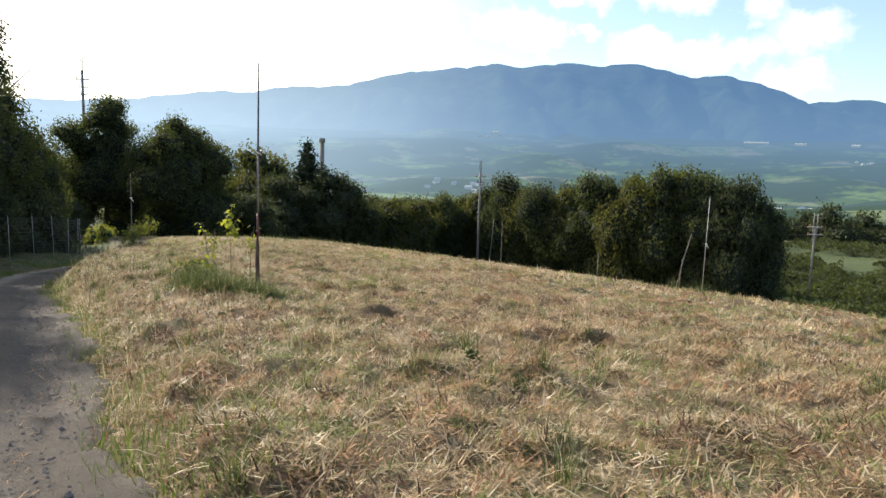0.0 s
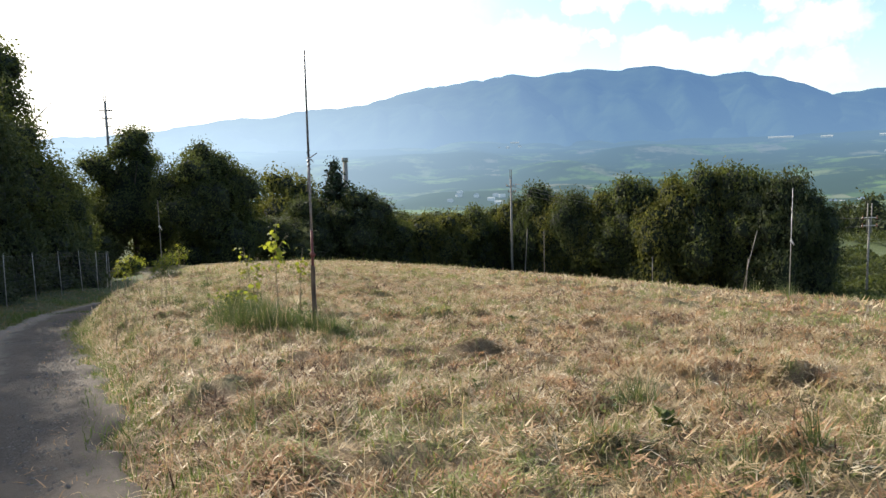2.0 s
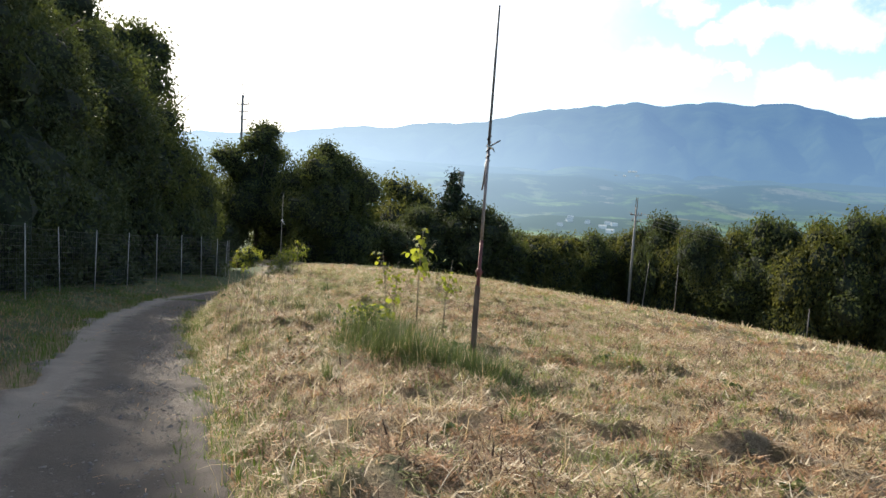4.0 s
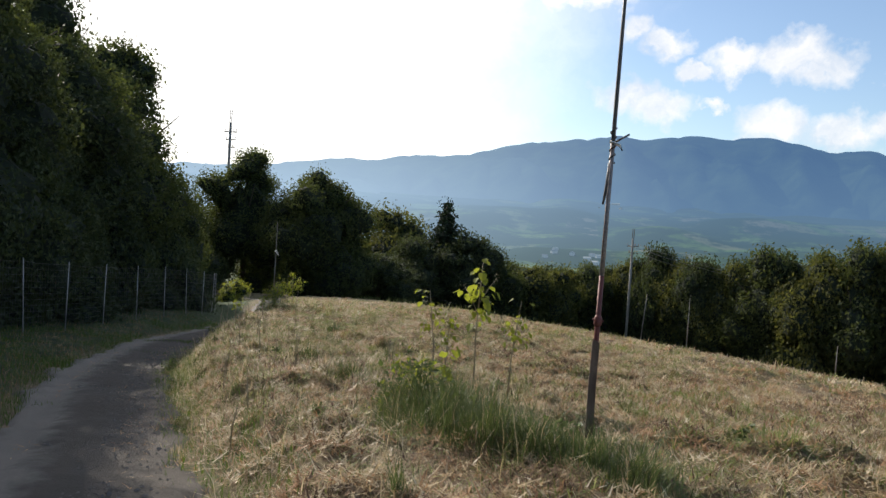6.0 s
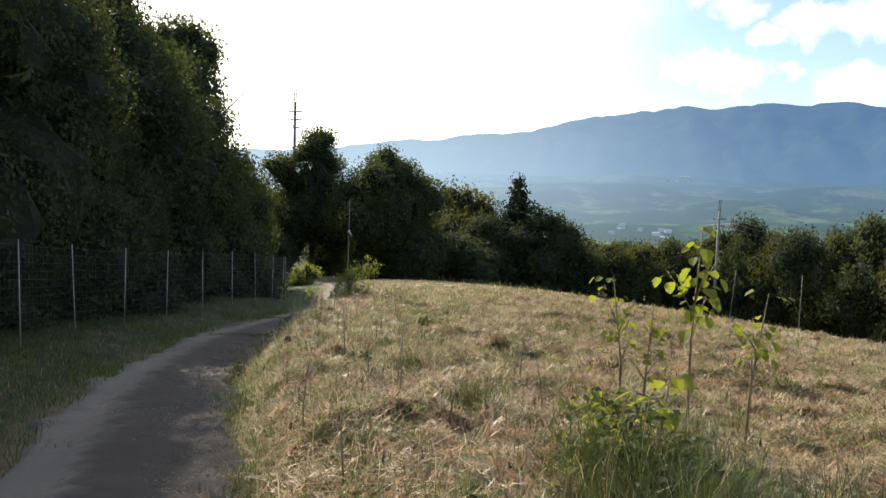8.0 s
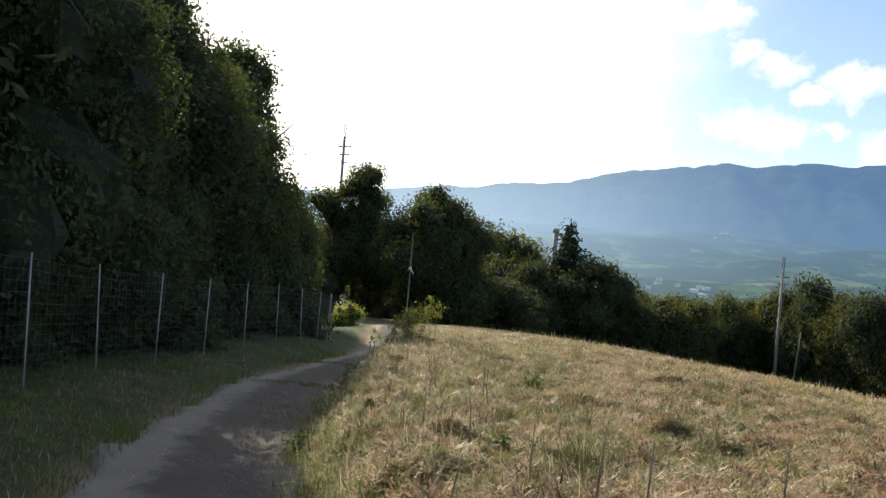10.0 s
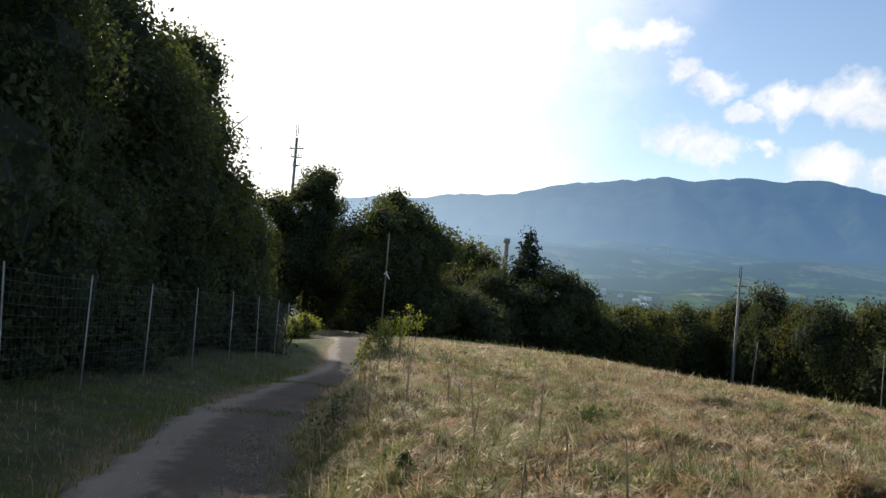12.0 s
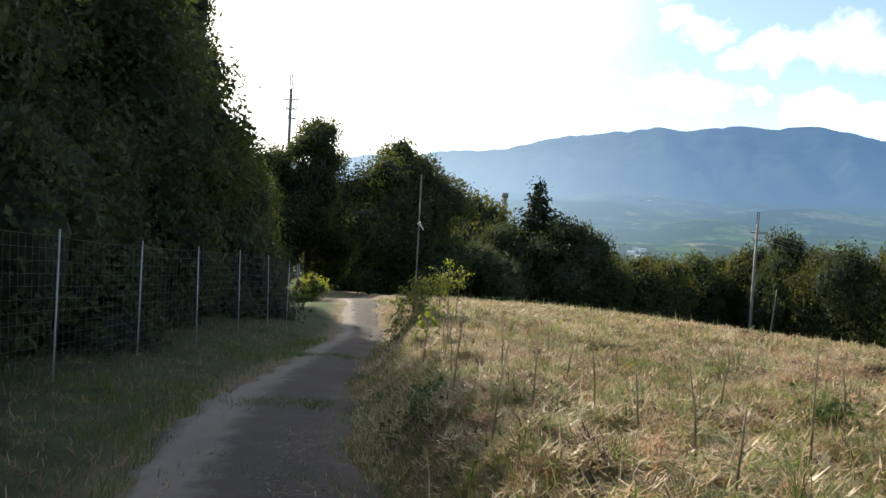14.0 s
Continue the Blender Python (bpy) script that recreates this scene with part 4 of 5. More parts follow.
def scrub():
    """Rough shrubs on the slope below the terraces."""
    rng = np.random.default_rng(77)
    k = 90000
    a, r = np.radians(rng.uniform(22, 44, k)), rng.uniform(56, 140, k)
    x, y = np.sin(a) * r, np.cos(a) * r
    hump = np.clip(lattice(x * 0.45, y * 0.45, 78) + 0.6, 0, 1.5) * 1.5
    ok = (hump > 0.1) & ((r < 116 + 8 * lattice(x * 0.2, y * 0.2, 79)) | (np.abs(r - 132) < 4 + 3 * lattice(x * 0.2, y * 0.2, 80)))
    x, y, hump = x[ok], y[ok], hump[ok]
    z = land(x, y) + hump * np.sqrt(rng.random(len(x)))
    v, f = leaf_cards(np.c_[x, y, z], np.tile([0.0, -0.3, 0.8], (len(x), 1)), 0.42, 0.7, rng)
    tagged(new("scrub", mesh_from("scrub", v, f, LEAF_OAK)), "rough green scrub on the slope below the terraces", "scrub", kind="stuff")


scrub()

# ---- saplings ----
def heart_leaf():
    pts = [(0, 0, 0), (0.33, 0.05, 0.05), (0.46, 0.35, 0.07), (0.30, 0.75, 0.0), (0, 1.0, -0.10), (-0.30, 0.75, 0.0), (-0.46, 0.35, 0.07), (-0.33, 0.05, 0.05), (0, 0.45, -0.02)]
    return mesh_from("leaf", pts, [(8, i, (i + 1) % 8) for i in range(8)], LEAF_YOUNG)


LEAF_MESH = heart_leaf()


def sapling(x, y, h, leaves, size, seed, label, lean=(0.0, 0.0), side=3):
    rng = random.Random(seed)
    g = z_at(x, y)
    ob = thing("sapling", (x, y, g), label, "sapling", "young saplings")
    top = Vector((lean[0], lean[1], h))
    mid = Vector((lean[0] * 0.4 + rng.uniform(-0.03, 0.03), lean[1] * 0.4, h * 0.5))
    hang("stem", mesh_from("stem", *tube([(0, 0, -0.1), mid, top], [0.013, 0.009, 0.003], 6), STEM, True), ob)
    axes = [(mid, top)]
    for k in range(side):
        a = k * 2.2 + rng.random()
        b0 = mid.lerp(top, rng.uniform(0.0, 0.5))
        b1 = b0 + Vector((math.cos(a) * 0.22 * h / 1.5, math.sin(a) * 0.22 * h / 1.5, 0.26 * h / 1.5))
        axes.append((b0, b1))
        hang("twig", mesh_from("twig", *tube([b0, b0.lerp(b1, 0.5) + Vector((0, 0, 0.02)), b1], [0.006, 0.004, 0.002], 5), STEM, True), ob)
    # withered seed heads at the tips
    heads = np.random.default_rng(seed + 90)
    for b0, b1 in axes[1:]:
        q = np.array(b1) + heads.normal(0, 0.022, (16, 3)) + np.array([0, 0, 1.0]) * heads.uniform(-0.06, 0.05, (16, 1))
        hang("seed_head", mesh_from("seed_head", *leaf_cards(q, np.tile([0.0, 0.0, 1.0], (16, 1)), 0.03, 0.9, heads), STEM), ob, "withered brown seed head")
    for i in range(leaves):
        b0, b1 = axes[0] if rng.random() < 0.55 else rng.choice(axes)
        q = b0.lerp(b1, rng.uniform(0.1, 1.02))
        a = rng.uniform(0, 360)
        s = size * rng.uniform(0.55, 1.15)
        off = 0.05 + rng.random() * 0.11
        m = pose(q.x + math.cos(radians(a)) * off, q.y + math.sin(radians(a)) * off, q.z, 0, 0, a - 90) @ pose(0, 0, 0, rng.uniform(-75, -10), rng.uniform(-25, 25), 0) @ Matrix.Diagonal((s, s, s, 1))
        hang("leaf", LEAF_MESH, ob, m=m)
    return ob


YOUNG = "slender sapling with bright heart-shaped yellow-green leaves"
sapling(-4.6, 14.75, 1.74, 48, 0.108, 1, YOUNG, (0.02, 0.0), 4)
sapling(-5.1, 14.75, 1.35, 40, 0.065, 2, YOUNG, (-0.10, 0), 4)
sapling(-4.95, 14.6, 1.15, 34, 0.06, 9, YOUNG, (0.05, 0), 3)
sapling(-4.2, 14.75, 1.28, 36, 0.078, 3, YOUNG, (0.10, 0), 4)
sapling(-4.85, 13.9, 0.75, 16, 0.13, 7, YOUNG, (0.05, 0), 2)
sapling(-12.75, 25.0, 0.75, 26, 0.085, 10, YOUNG, (0.06, 0), 2)
# the clump beside the track
clump = random.Random(41)
for k in range(10):
    dx = -0.75 + 1.6 * (k + 0.5) / 10
    sapling(-14.65 + dx, 32.4 + clump.uniform(-0.5, 0.4), clump.uniform(0.95, 1.4) + (0.12 if dx > 0.2 else 0.0), 78, clump.uniform(0.055, 0.085), 20 + k, YOUNG, (clump.uniform(-0.12, 0.14), 0.0), 5)

# ---- grass ----


def blades(x, y, z, length, width, tilt, heading, rng, simple=None):
    """Grass blades: a tapered bent strip each."""
    k = len(x)
    out = np.c_[np.cos(heading), np.sin(heading), np.zeros(k)]
    side = np.c_[-np.sin(heading), np.cos(heading), np.zeros(k)] * (width / 2)[:, None]
    p0 = np.c_[x, y, z]
    up = np.c_[np.zeros(k), np.zeros(k), np.ones(k)]
    c, s = np.cos(tilt)[:, None], np.sin(tilt)[:, None]
    p1 = p0 + (out * s + up * c) * (length * 0.55)[:, None]
    t2 = np.minimum(tilt + rng.uniform(0.15, 0.6, k), 1.75)
    p2 = p1 + (out * np.sin(t2)[:, None] + up * np.cos(t2)[:, None]) * (length * 0.45)[:, None]
    if simple is None:
        simple = np.zeros(k, bool)
    s1, full = np.flatnonzero(simple), np.flatnonzero(~simple)
    v = np.stack([p0 - side, p0 + side, p1 + side * 0.8, p1 - side * 0.8, p2], 1)[full].reshape(-1, 3)
    q = np.arange(len(full))[:, None] * 5
    faces = (q + np.array([[0, 1, 2, 3]])).tolist() + (q + np.array([[3, 2, 4]])).tolist()
    if len(s1):
        faces += (len(v) + np.arange(3 * len(s1)).reshape(-1, 3)).tolist()
        v = np.concatenate([v, np.stack([p0 - side, p0 + side, p2], 1)[s1].reshape(-1, 3)])
    return v, faces


def strip_points(count, s0, s1, u0, u1, rng):
    """Random places along the track from s0 to s1 (share of its length) and u0 to u1 beside it."""
    t = rng.uniform(s0, s1, count) * (len(LINE) - 1)
    u = rng.uniform(u0, u1, count)
    i = np.clip(t.astype(int), 0, len(LINE) - 2)
    f = (t - i)[:, None]
    p = LINE[i] * (1 - f) + LINE[i + 1] * f
    q = TANG[i]
    return p[:, 0] + q[:, 1] * u, p[:, 1] - q[:, 0] * u


def patchy(x, y, seed, scale=0.9):
    return 0.6 * lattice(x * scale, y * scale, seed) + 0.4 * lattice(x * scale * 2.7, y * scale * 2.7, seed + 1)


def grow(name, x, y, length, width, tilt, mat, label, category, rng, lift=0.0):
    z = land(x, y) - 0.01 + lift
    v, f = blades(x, y, z, length, width, tilt, rng.uniform(0, 2 * np.pi, len(x)), rng)
    tagged(new(name, mesh_from(name, v, f, mat)), label, category, kind="stuff")


def tufts(bands, seed, share, rng):
    """Mown clumps: blades that spread from many small centres."""
    out = []
    for count, blades_n, (s0, s1, u0, u1), size, wide in bands:
        if s1 is None:
            x, y = rng.uniform(-20, 36, count), rng.uniform(12, 86, count)
            ok = beside(x, y) > u0
            x, y = x[ok], y[ok]
        else:
            x, y = strip_points(count, s0, s1, u0, u1, rng)
        den = share(x, y)
        ok = rng.random(len(x)) < den
        x, y, den = x[ok], y[ok], den[ok]
        big = size * rng.uniform(0.6, 1.5, len(x)) * (0.7 + 0.5 * den)
        lay = rng.uniform(0.75, 1.55, len(x))
        turn = rng.uniform(0, 2 * np.pi, len(x))
        k = np.repeat(np.arange(len(x)), blades_n)
        m = len(k)
        a = rng.uniform(0, 2 * np.pi, m)
        d = np.sqrt(rng.random(m)) * big[k] * 0.9
        head = np.where(rng.random(m) < 0.55, a + rng.normal(0, 0.7, m), turn[k] + rng.normal(0, 0.6, m))
        out.append((x[k] + np.cos(a) * d, y[k] + np.sin(a) * d, big[k] * rng.uniform(0.5, 1.5, m), wide * rng.uniform(0.6, 1.5, m), np.clip(np.abs(rng.normal(lay[k], 0.4, m)), 0.05, 1.55), head, np.full(m, wide > 0.016)))
    return [np.concatenate(q) for q in zip(*out)]


def mown(name, mat, bands, seed, share, label):
    rng = np.random.default_rng(seed)
    x, y, length, width, tilt, head, simple = tufts(bands, seed, share, rng)
    v, f = blades(x, y, land(x, y) - 0.008, length, width, tilt, head, rng, simple)
    tagged(new(name, mesh_from(name, v, f, mat)), label, "grass", kind="stuff")


START, NEAR, MID, END, FAR = (0.06, 0.36, 0.82, 9.0), (0.36, 0.70, 0.82, 5.6), (0.08, 0.74, 5.4, 16.0), (0.69, 0.90, 0.95, 15.0), (0, None, 13.0, 0)
mown("dry_grass", STRAW, [(10500, 15, START, 0.074, 0.0078), (8200, 15, NEAR, 0.074, 0.0078), (12500, 14, MID, 0.09, 0.0145), (5000, 12, END, 0.16, 0.03), (15000, 8, FAR, 0.19, 0.06)], 101, lambda x, y: np.clip(0.60 + 1.0 * patchy(x, y, 51), 0.06, 1), "short dry straw-coloured mown grass over the field")
mown("red_dry_grass", STRAW_RED, [(6600, 15, START, 0.066, 0.0078), (5200, 15, NEAR, 0.066, 0.0078), (9000, 14, MID, 0.08, 0.0145), (3600, 12, END, 0.14, 0.03), (11000, 8, FAR, 0.17, 0.055)], 102, lambda x, y: np.clip(0.52 - 0.7 * patchy(x, y, 51), 0.08, 1), "reddish brown withered mown grass over the field")
mown("green_grass", GRASS_GREEN, [(6400, 15, START, 0.095, 0.0075), (6800, 15, NEAR, 0.10, 0.0075), (9500, 13, MID, 0.11, 0.014), (3600, 12, END, 0.17, 0.026), (14000, 8, FAR, 0.20, 0.05)], 103, lambda x, y: np.clip(0.52 + 1.25 * patchy(x, y, 57, 0.55) + 0.2 * step(8, 14, y) * step(9, 4, beside(x, y)), 0.05, 1), "green regrowth between the mown straw")


def heaps(name, mat, counts, seed, radius, height, blades_n, label, extra=()):
    """Raked or matted heaps of cut stalks in the mown field."""
    rng = np.random.default_rng(seed)
    near, later, wide = counts
    parts = [strip_points(near, 0.1, 0.42, 1.3, 11.0, rng), strip_points(later, 0.4, 0.78, 1.5, 11.0, rng), (rng.uniform(-10, 14, wide), rng.uniform(14, 56, wide))]
    if len(extra):
        parts.append(tuple(np.array(q) for q in zip(*extra)))
    x, y = (np.concatenate(q) for q in zip(*parts))
    ok = beside(x, y) > 1.3
    x, y = x[ok], y[ok]
    far = step(27, 52, np.hypot(x, y))
    r, h, turn = rng.uniform(*radius, len(x)) * (1 + 0.8 * far), rng.uniform(*height, len(x)), rng.uniform(0, np.pi, len(x))
    k = np.repeat(np.arange(len(x)), blades_n)
    m = len(k)
    a, d = rng.uniform(0, 2 * np.pi, m), np.sqrt(rng.random(m))
    lx, ly = np.cos(a) * d * r[k] * 1.7, np.sin(a) * d * r[k]
    px, py = x[k] + lx * np.cos(turn[k]) - ly * np.sin(turn[k]), y[k] + lx * np.sin(turn[k]) + ly * np.cos(turn[k])
    v, f = blades(px, py, land(px, py) - 0.01 + h[k] * (1 - d * d), rng.uniform(0.05, 0.16, m), rng.uniform(0.006, 0.018, m) * (1 + 1.8 * far[k]), rng.uniform(0.6, 1.55, m), rng.uniform(0, 6.28, m), rng, np.ones(m, bool))
    tagged(new(name, mesh_from(name, v, f, mat)), label, "cut grass", kind="stuff")


heaps("cutting_heaps", CUTTINGS, (560, 480, 620), 151, (0.10, 0.28), (0.05, 0.18), 70, "dark withered heaps of raked cuttings on the field", [(0.8, 12.65), (-1.32, 10.3), (-3.15, 10.6), (-1.86, 11.9), (-6.45, 19.2), (-9.1, 19.2), (-0.95, 10.9), (0.15, 15.2)])
heaps("straw_heaps", STRAW, (1500, 1300, 900), 152, (0.08, 0.22), (0.05, 0.15), 56, "matted pale heaps of cut straw on the field")
heaps("red_straw_heaps", STRAW_RED, (900, 800, 600), 153, (0.08, 0.22), (0.05, 0.14), 56, "matted reddish heaps of cut stalks on the field")
heaps("green_heaps", GRASS_GREEN, (480, 1050, 700), 154, (0.10, 0.26), (0.05, 0.14), 56, "fresh green mats of cut grass on the field")


def loose_straw():
    rng = np.random.default_rng(121)
    x, y = strip_points(24000, 0.08, 0.72, 1.1, 12.0, rng)
    ok = patchy(x, y, 61, 0.7) > -0.1
    x, y = x[ok], y[ok]
    k = len(x)
    grow("loose_straw", x, y, rng.uniform(0.08, 0.34, k), rng.uniform(0.005, 0.011, k), rng.uniform(1.1, 1.55, k), STRAW, "long pale cut stalks lying on the mown field", "straw", rng, 0.05)
    x, y = strip_points(3600, 0.1, 0.62, -0.5, 1.15, rng)
    ok = patchy(x, y, 63, 1.1) + 0.5 * rng.random(len(x)) > 0.25
    x, y = x[ok], y[ok]
    k = len(x)
    grow("straw_litter", x, y, rng.uniform(0.04, 0.14, k), rng.uniform(0.005, 0.010, k), rng.uniform(1.2, 1.5, k), STRAW_RED, "bits of dry straw strewn on the track", "straw", rng, 0.045)


loose_straw()


def tuft_field():
    """Uncut grass round the pole, along the track's edge and in scattered tussocks."""
    rng = np.random.default_rng(111)
    spots = [(-3.3, 12.0, 0.5, 900, 0.36), (-3.75, 12.15, 0.55, 1300, 0.42), (-4.2, 12.5, 0.6, 1700, 0.46), (-4.65, 12.9, 0.6, 1900, 0.5), (-5.0, 13.4, 0.55, 1700, 0.5), (-4.7, 14.0, 0.55, 1200, 0.4), (-3.0, 11.6, 0.5, 900, 0.3), (-5.3, 14.0, 0.5, 800, 0.42), (-4.1, 13.2, 0.7, 900, 0.3), (-2.7, 11.2, 0.4, 400, 0.22), (-5.9, 13.0, 0.8, 700, 0.2), (-6.4, 15.6, 0.7, 700, 0.3), (-7.6, 17.4, 0.6, 600, 0.3), (-8.1, 19.4, 0.5, 500, 0.28),
             (-14.7, 32.2, 0.9, 700, 0.6), (-14.3, 30.8, 0.8, 400, 0.5), (0.29, 7.6, 0.22, 420, 0.32), (-8.9, 22.2, 0.35, 300, 0.3), (-25.8, 51.3, 1.1, 1600, 1.2), (10.0, 26.2, 0.6, 400, 0.6), (9.0, 26.5, 0.5, 200, 0.6), (2.0, 5.0, 0.45, 400, 0.2), (0.8, 4.2, 0.4, 300, 0.18)]
    for _ in range(150):
        u = rng.uniform(1.2, 9)
        x, y = strip_points(1, 0.15, 0.7, u, u + 0.1, rng)
        spots.append((x[0], y[0], rng.uniform(0.08, 0.2), int(rng.uniform(30, 110)), rng.uniform(0.15, 0.35)))
    xs, ys, ls = [], [], []
    for cx, cy, rad, count, h in spots:
        a, d = rng.uniform(0, 6.28, count), np.abs(rng.normal(0, 0.55, count)) * rad
        xs.append(cx + np.cos(a) * d), ys.append(cy + np.sin(a) * d)
        ls.append(h * (0.18 + 1.0 * rng.beta(1.6, 2.2, count)) * np.clip(1.2 - d / rad * 0.45, 0.35, 1.2))
    x, y, l = map(np.concatenate, (xs, ys, ls))
    grow("tall_green_grass", x, y, l * 1.35, rng.uniform(0.0025, 0.0065, len(x)), np.abs(rng.normal(0.6, 0.42, len(x))), GRASS_TALL, "uncut tall green grass in tussocks round pole and saplings", "grass", rng)
    k = rng.choice(len(x), 1500, replace=False)
    grow("seeding_grass", x[k], y[k], l[k] * 1.35, rng.uniform(0.003, 0.007, 1500), np.abs(rng.normal(0.35, 0.3, 1500)), STRAW, "pale seeding stems among the uncut grass", "grass", rng)
    # pale seeding stalks along the field's edge by the track
    x, y = strip_points(1100, 0.2, 0.72, 1.05, 3.4, rng)
    grow("edge_weeds", x, y, rng.uniform(0.12, 0.6, len(x)) ** 1.3, rng.uniform(0.004, 0.008, len(x)), np.abs(rng.normal(0.3, 0.35, len(x))), STRAW, "thin pale dried stalks along the track's edge", "weeds", rng)
    x, y = strip_points(15000, 0.1, 0.80, 0.78, 1.7, rng)
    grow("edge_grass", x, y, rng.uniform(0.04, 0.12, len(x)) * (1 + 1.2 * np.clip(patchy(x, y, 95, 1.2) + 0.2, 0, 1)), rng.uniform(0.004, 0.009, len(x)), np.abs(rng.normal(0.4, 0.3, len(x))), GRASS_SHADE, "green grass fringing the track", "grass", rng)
    # verge between track and fence
    x, y = strip_points(60000, 0.12, 0.80, -4.6, -0.72, rng)
    tuft = np.clip(patchy(x, y, 97, 0.8) + 0.35, 0, 1)
    ok = rng.random(len(x)) < 0.25 + 0.75 * tuft
    x, y, tuft = x[ok], y[ok], tuft[ok]
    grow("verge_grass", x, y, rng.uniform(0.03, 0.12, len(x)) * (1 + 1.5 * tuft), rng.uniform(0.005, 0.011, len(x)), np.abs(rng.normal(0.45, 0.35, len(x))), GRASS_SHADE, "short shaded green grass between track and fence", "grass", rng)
    x, y = strip_points(16000, 0.12, 0.80, -4.6, -0.95, rng)
    grow("verge_straw", x, y, rng.uniform(0.05, 0.2, len(x)), rng.uniform(0.004, 0.009, len(x)), np.abs(rng.normal(0.8, 0.4, len(x))), STRAW_RED, "withered brown blades in the shaded verge", "grass", rng)
    # middle of the track, far brow and rough land
    x, y = strip_points(14000, 0.2, 0.75, -0.7, 0.5, rng)
    ok = patchy(x, y, 91, 1.4) > 0.42
    extra = []
    for cx, cy, n_b in ((-14.4, 24.75, 1300), (-16.4, 30.6, 1300), (-13.3, 21.6, 200)):
        u, t = rng.normal(0, 0.42, n_b), rng.normal(0, 0.2, n_b)
        extra.append((cx + 0.93 * u - 0.36 * t, cy + 0.36 * u + 0.93 * t))
    ex, ey = (np.concatenate(q) for q in zip(*extra))
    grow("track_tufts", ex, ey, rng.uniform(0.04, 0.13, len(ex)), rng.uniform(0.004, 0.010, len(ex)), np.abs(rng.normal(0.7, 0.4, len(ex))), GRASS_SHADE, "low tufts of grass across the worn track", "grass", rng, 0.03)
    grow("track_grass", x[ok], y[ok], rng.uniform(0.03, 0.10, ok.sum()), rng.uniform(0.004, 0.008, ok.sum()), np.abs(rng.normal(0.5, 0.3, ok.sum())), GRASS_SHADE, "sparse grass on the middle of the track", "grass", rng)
    x, y = rng.uniform(-24, 40, 16000), rng.uniform(20, 84, 16000)
    r = np.hypot(x, y)
    ok = (np.abs(y - (66 - 0.9 * np.maximum(x, 0))) < 9) & (beside(x, y) > 8)
    grow("brow_grass", x[ok], y[ok], rng.uniform(0.2, 0.7, ok.sum()), rng.uniform(0.02, 0.04, ok.sum()), np.abs(rng.normal(0.25, 0.2, ok.sum())), GRASS_GREEN, "taller grass along the field's lower brow", "grass", rng)


tuft_field()


def pebbles():
    rng = np.random.default_rng(131)
    x, y = strip_points(5500, 0.10, 0.66, -0.3, 0.9, rng)
    z = land(x, y, False) + 0.05
    s = rng.uniform(0.005, 0.016, len(x)) * np.where(rng.random(len(x)) < 0.04, 1.8, 1.0)
    shape = np.array([(1, 0, 0), (0, 1, 0), (-1, 0, 0), (0, -1, 0), (0, 0, 0.7), (0.7, 0.7, 0.3), (-0.7, -0.7, 0.3)])
    v = (shape[None] * s[:, None, None] * rng.uniform(0.7, 1.3, (len(x), 7, 3)) + np.c_[x, y, z][:, None]).reshape(-1, 3)
    k = np.arange(len(x))[:, None, None] * 7
    f = (k + np.array([[0, 5, 4], [5, 1, 4], [1, 2, 4], [2, 6, 4], [6, 3, 4], [3, 0, 4], [0, 1, 5], [2, 3, 6]])[None]).reshape(-1, 3)
    tagged(new("gravel", mesh_from("gravel", v, f, GRAVEL)), "small grey stones scattered on the track", "gravel", kind="stuff")


pebbles()


def dead_stem(x, y, h, seed, lean):
    """A dry upright stalk with a broken head and a few side shoots."""
    rng = random.Random(seed)
    g = z_at(x, y)
    ob = thing("dead_stalk", (x, y, g), "dry upright weed stalk still standing in the mown field", "weed", "dry stalks")
    mid = Vector((lean * 0.4, rng.uniform(-0.03, 0.03), h * 0.55))
    top = Vector((lean, rng.uniform(-0.05, 0.05), h))
    hang("stem", mesh_from("stem", *tube([(0, 0, -0.05), mid, top], [0.0085, 0.007, 0.004], 6), STEM, True), ob)
    for k in range(4):
        q = mid.lerp(top, rng.uniform(-0.2, 1.0))
        a = rng.uniform(0, 6.28)
        hang("shoot", mesh_from("shoot", *tube([q, q + Vector((math.cos(a) * 0.06, math.sin(a) * 0.06, 0.05)), q + Vector((math.cos(a) * 0.11, math.sin(a) * 0.11, 0.03))], [0.0026, 0.002, 0.001], 4), STEM, True), ob)


for k, (x, y, h) in enumerate([(-9.35, 21.0, 0.75), (-9.9, 20.3, 0.5), (-8.8, 22.1, 0.62), (-11.3, 21.3, 0.7), (-10.9, 19.0, 0.45), (-11.9, 22.8, 0.8), (-11.6, 24.0, 0.7), (-6.2, 17.0, 0.5), (-7.4, 16.2, 0.6), (-10.6, 22.4, 0.6), (-10.9, 23.6, 0.55), (-12.6, 25.6, 0.7), (-8.2, 15.6, 0.55), (-6.9, 13.6, 0.5), (-7.7, 14.6, 0.6), (-9.2, 18.0, 0.5), (-12.9, 27.2, 0.8), (-6.5, 14.9, 0.45), (-10.0, 20.9, 0.62), (-9.6, 22.6, 0.55), (-10.3, 21.6, 0.5), (-11.1, 22.2, 0.66), (-11.5, 20.6, 0.4), (-12.1, 23.7, 0.62), (-12.4, 24.6, 0.5), (-9.0, 19.9, 0.48), (-10.4, 24.8, 0.6), (-11.2, 25.6, 0.55), (-7.1, 15.4, 0.7), (-7.9, 16.6, 0.5), (-8.6, 17.6, 0.65), (-6.6, 12.6, 0.42), (-5.8, 15.8, 0.5)]):
    dead_stem(x, y, h, k, 0.08 * math.sin(k * 2.7))


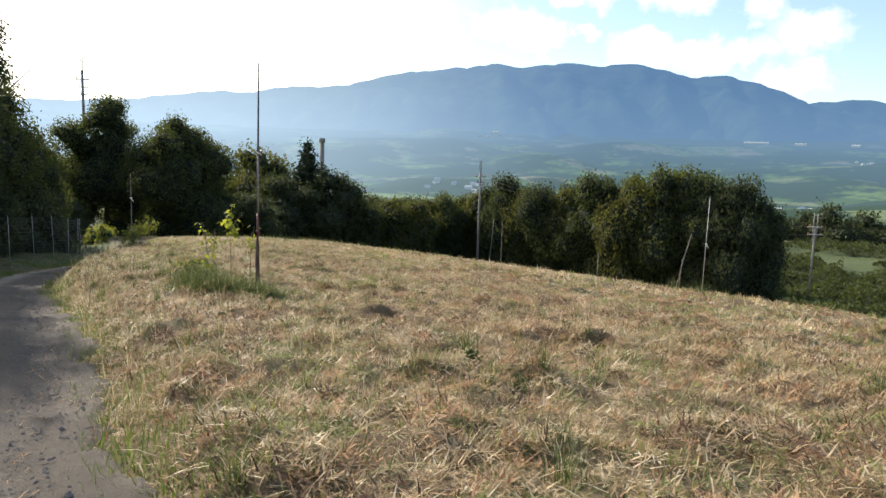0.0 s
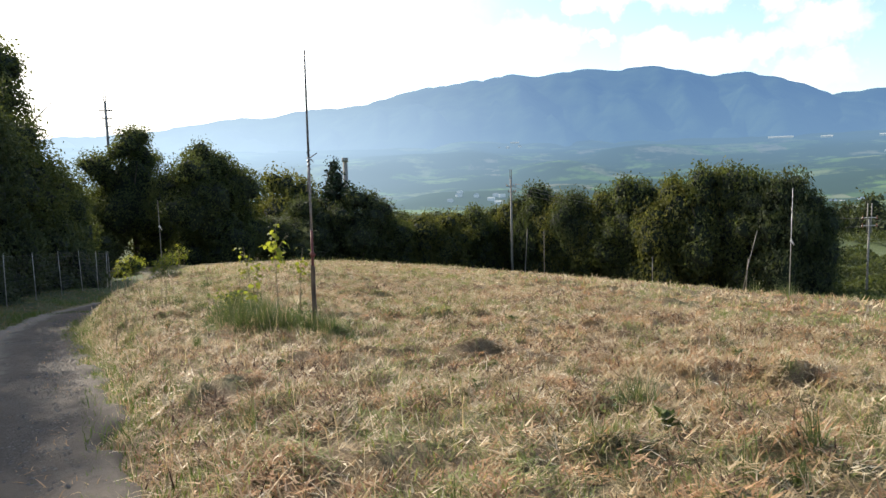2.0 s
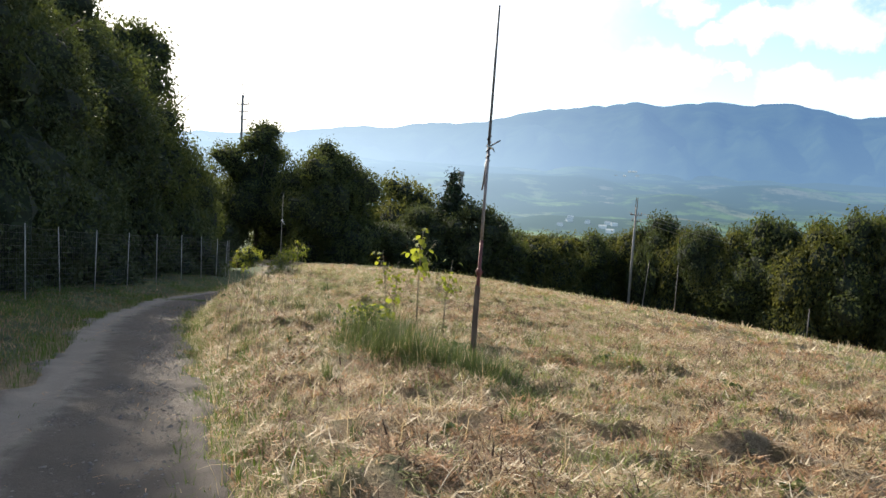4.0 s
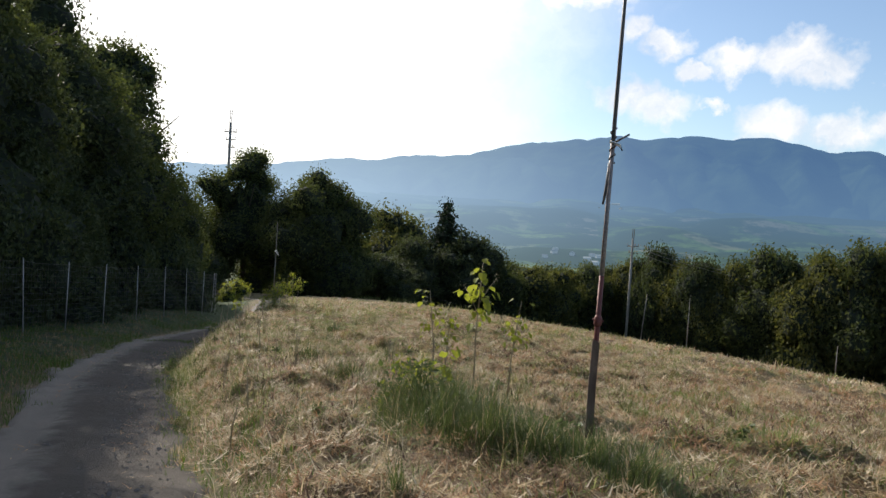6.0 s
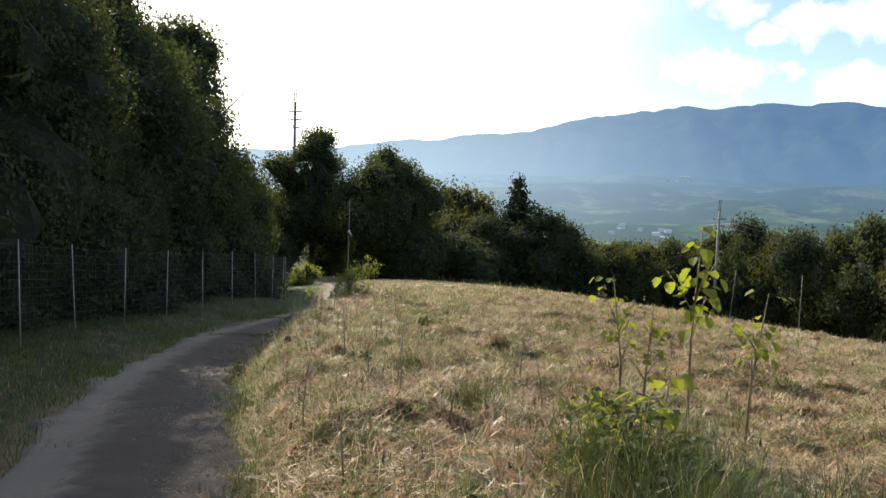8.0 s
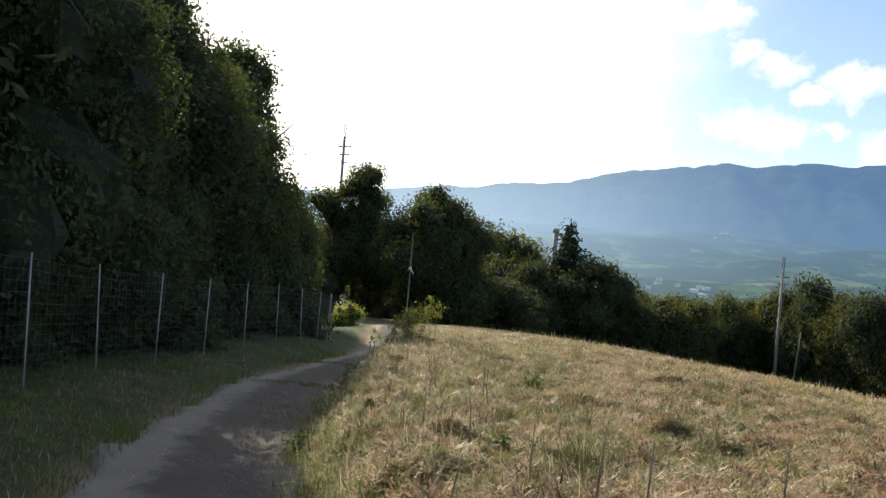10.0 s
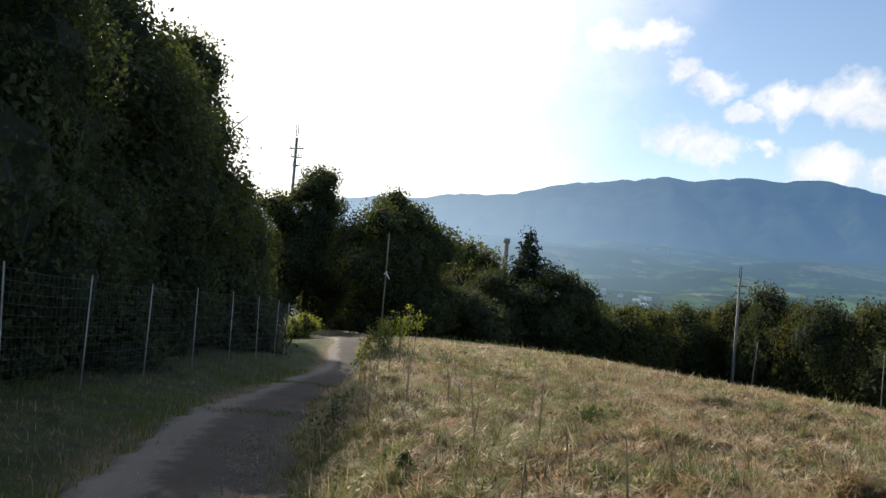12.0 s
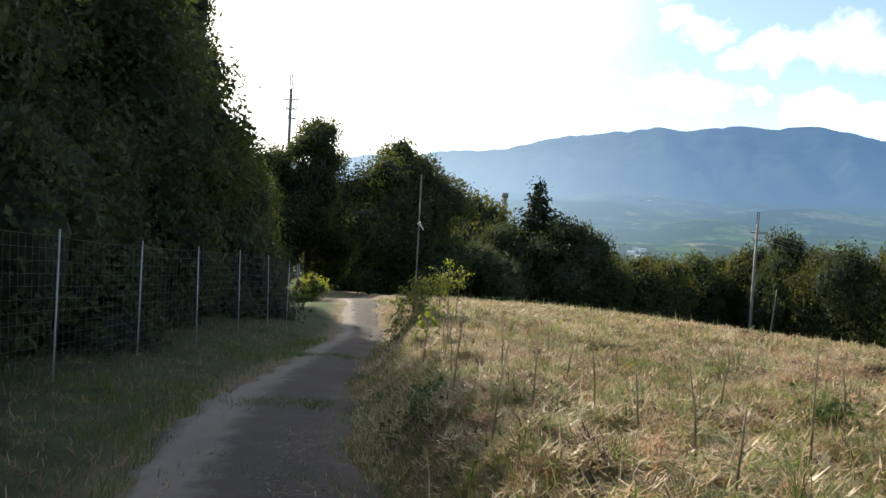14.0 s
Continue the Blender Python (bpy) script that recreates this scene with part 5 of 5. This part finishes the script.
def leafy_weeds():
    """Low broad-leaved weeds among the uncut grass and along the field's edge."""
    rng = np.random.default_rng(141)
    spots = [(-5.0, 13.6, 0.35, 260, 0.55), (-4.6, 13.2, 0.35, 200, 0.4), (-5.2, 14.2, 0.3, 180, 0.5), (-3.6, 12.4, 0.3, 140, 0.3), (-14.6, 32.0, 0.6, 500, 0.9), (-15.0, 31.3, 0.4, 240, 0.6), (-8.9, 22.3, 0.3, 160, 0.2), (-11.0, 18.9, 0.2, 90, 0.25), (-12.2, 22.6, 0.25, 100, 0.3)]
    for _ in range(26):
        u = rng.uniform(1.3, 7)
        x, y = strip_points(1, 0.2, 0.6, u, u + 0.1, rng)
        spots.append((x[0], y[0], rng.uniform(0.06, 0.16), int(rng.uniform(15, 50)), rng.uniform(0.05, 0.2)))
    pts = []
    for cx, cy, rad, count, h in spots:
        a, d = rng.uniform(0, 6.28, count), np.abs(rng.normal(0, 0.6, count)) * rad
        x, y = cx + np.cos(a) * d, cy + np.sin(a) * d
        pts.append(np.c_[x, y, land(x, y) + h * rng.random(count) ** 0.7])
    p = np.concatenate(pts)
    v, f = leaf_cards(p, np.tile([0.0, 0.0, 1.0], (len(p), 1)), 0.07, 0.55, rng, 0.6)
    k = 800
    x, y = -14.7 + rng.normal(0, 0.40, k), 32.2 + rng.normal(0, 0.4, k)
    q = np.c_[x, y, land(x, y) + 0.9 * rng.random(k)]
    k = 260
    x, y = -5.1 + rng.normal(0, 0.2, k), 13.75 + rng.normal(0, 0.25, k)
    q = np.concatenate([q, np.c_[x, y, land(x, y) + 0.62 * rng.random(k)]])
    yv, yf = leaf_cards(q, np.tile([0.0, -0.3, 0.8], (len(q), 1)), 0.05, 0.8, rng, 0.5)
    tagged(new("yellow_weeds", mesh_from("yellow_weeds", yv, yf, LEAF_YOUNG)), "yellow-green leafy weeds round the saplings", "weeds", kind="stuff")
    tagged(new("leafy_weeds", mesh_from("leafy_weeds", v, f, GRASS_TALL)), "low broad-leaved green weeds in the uncut grass", "weeds", kind="stuff")


leafy_weeds()
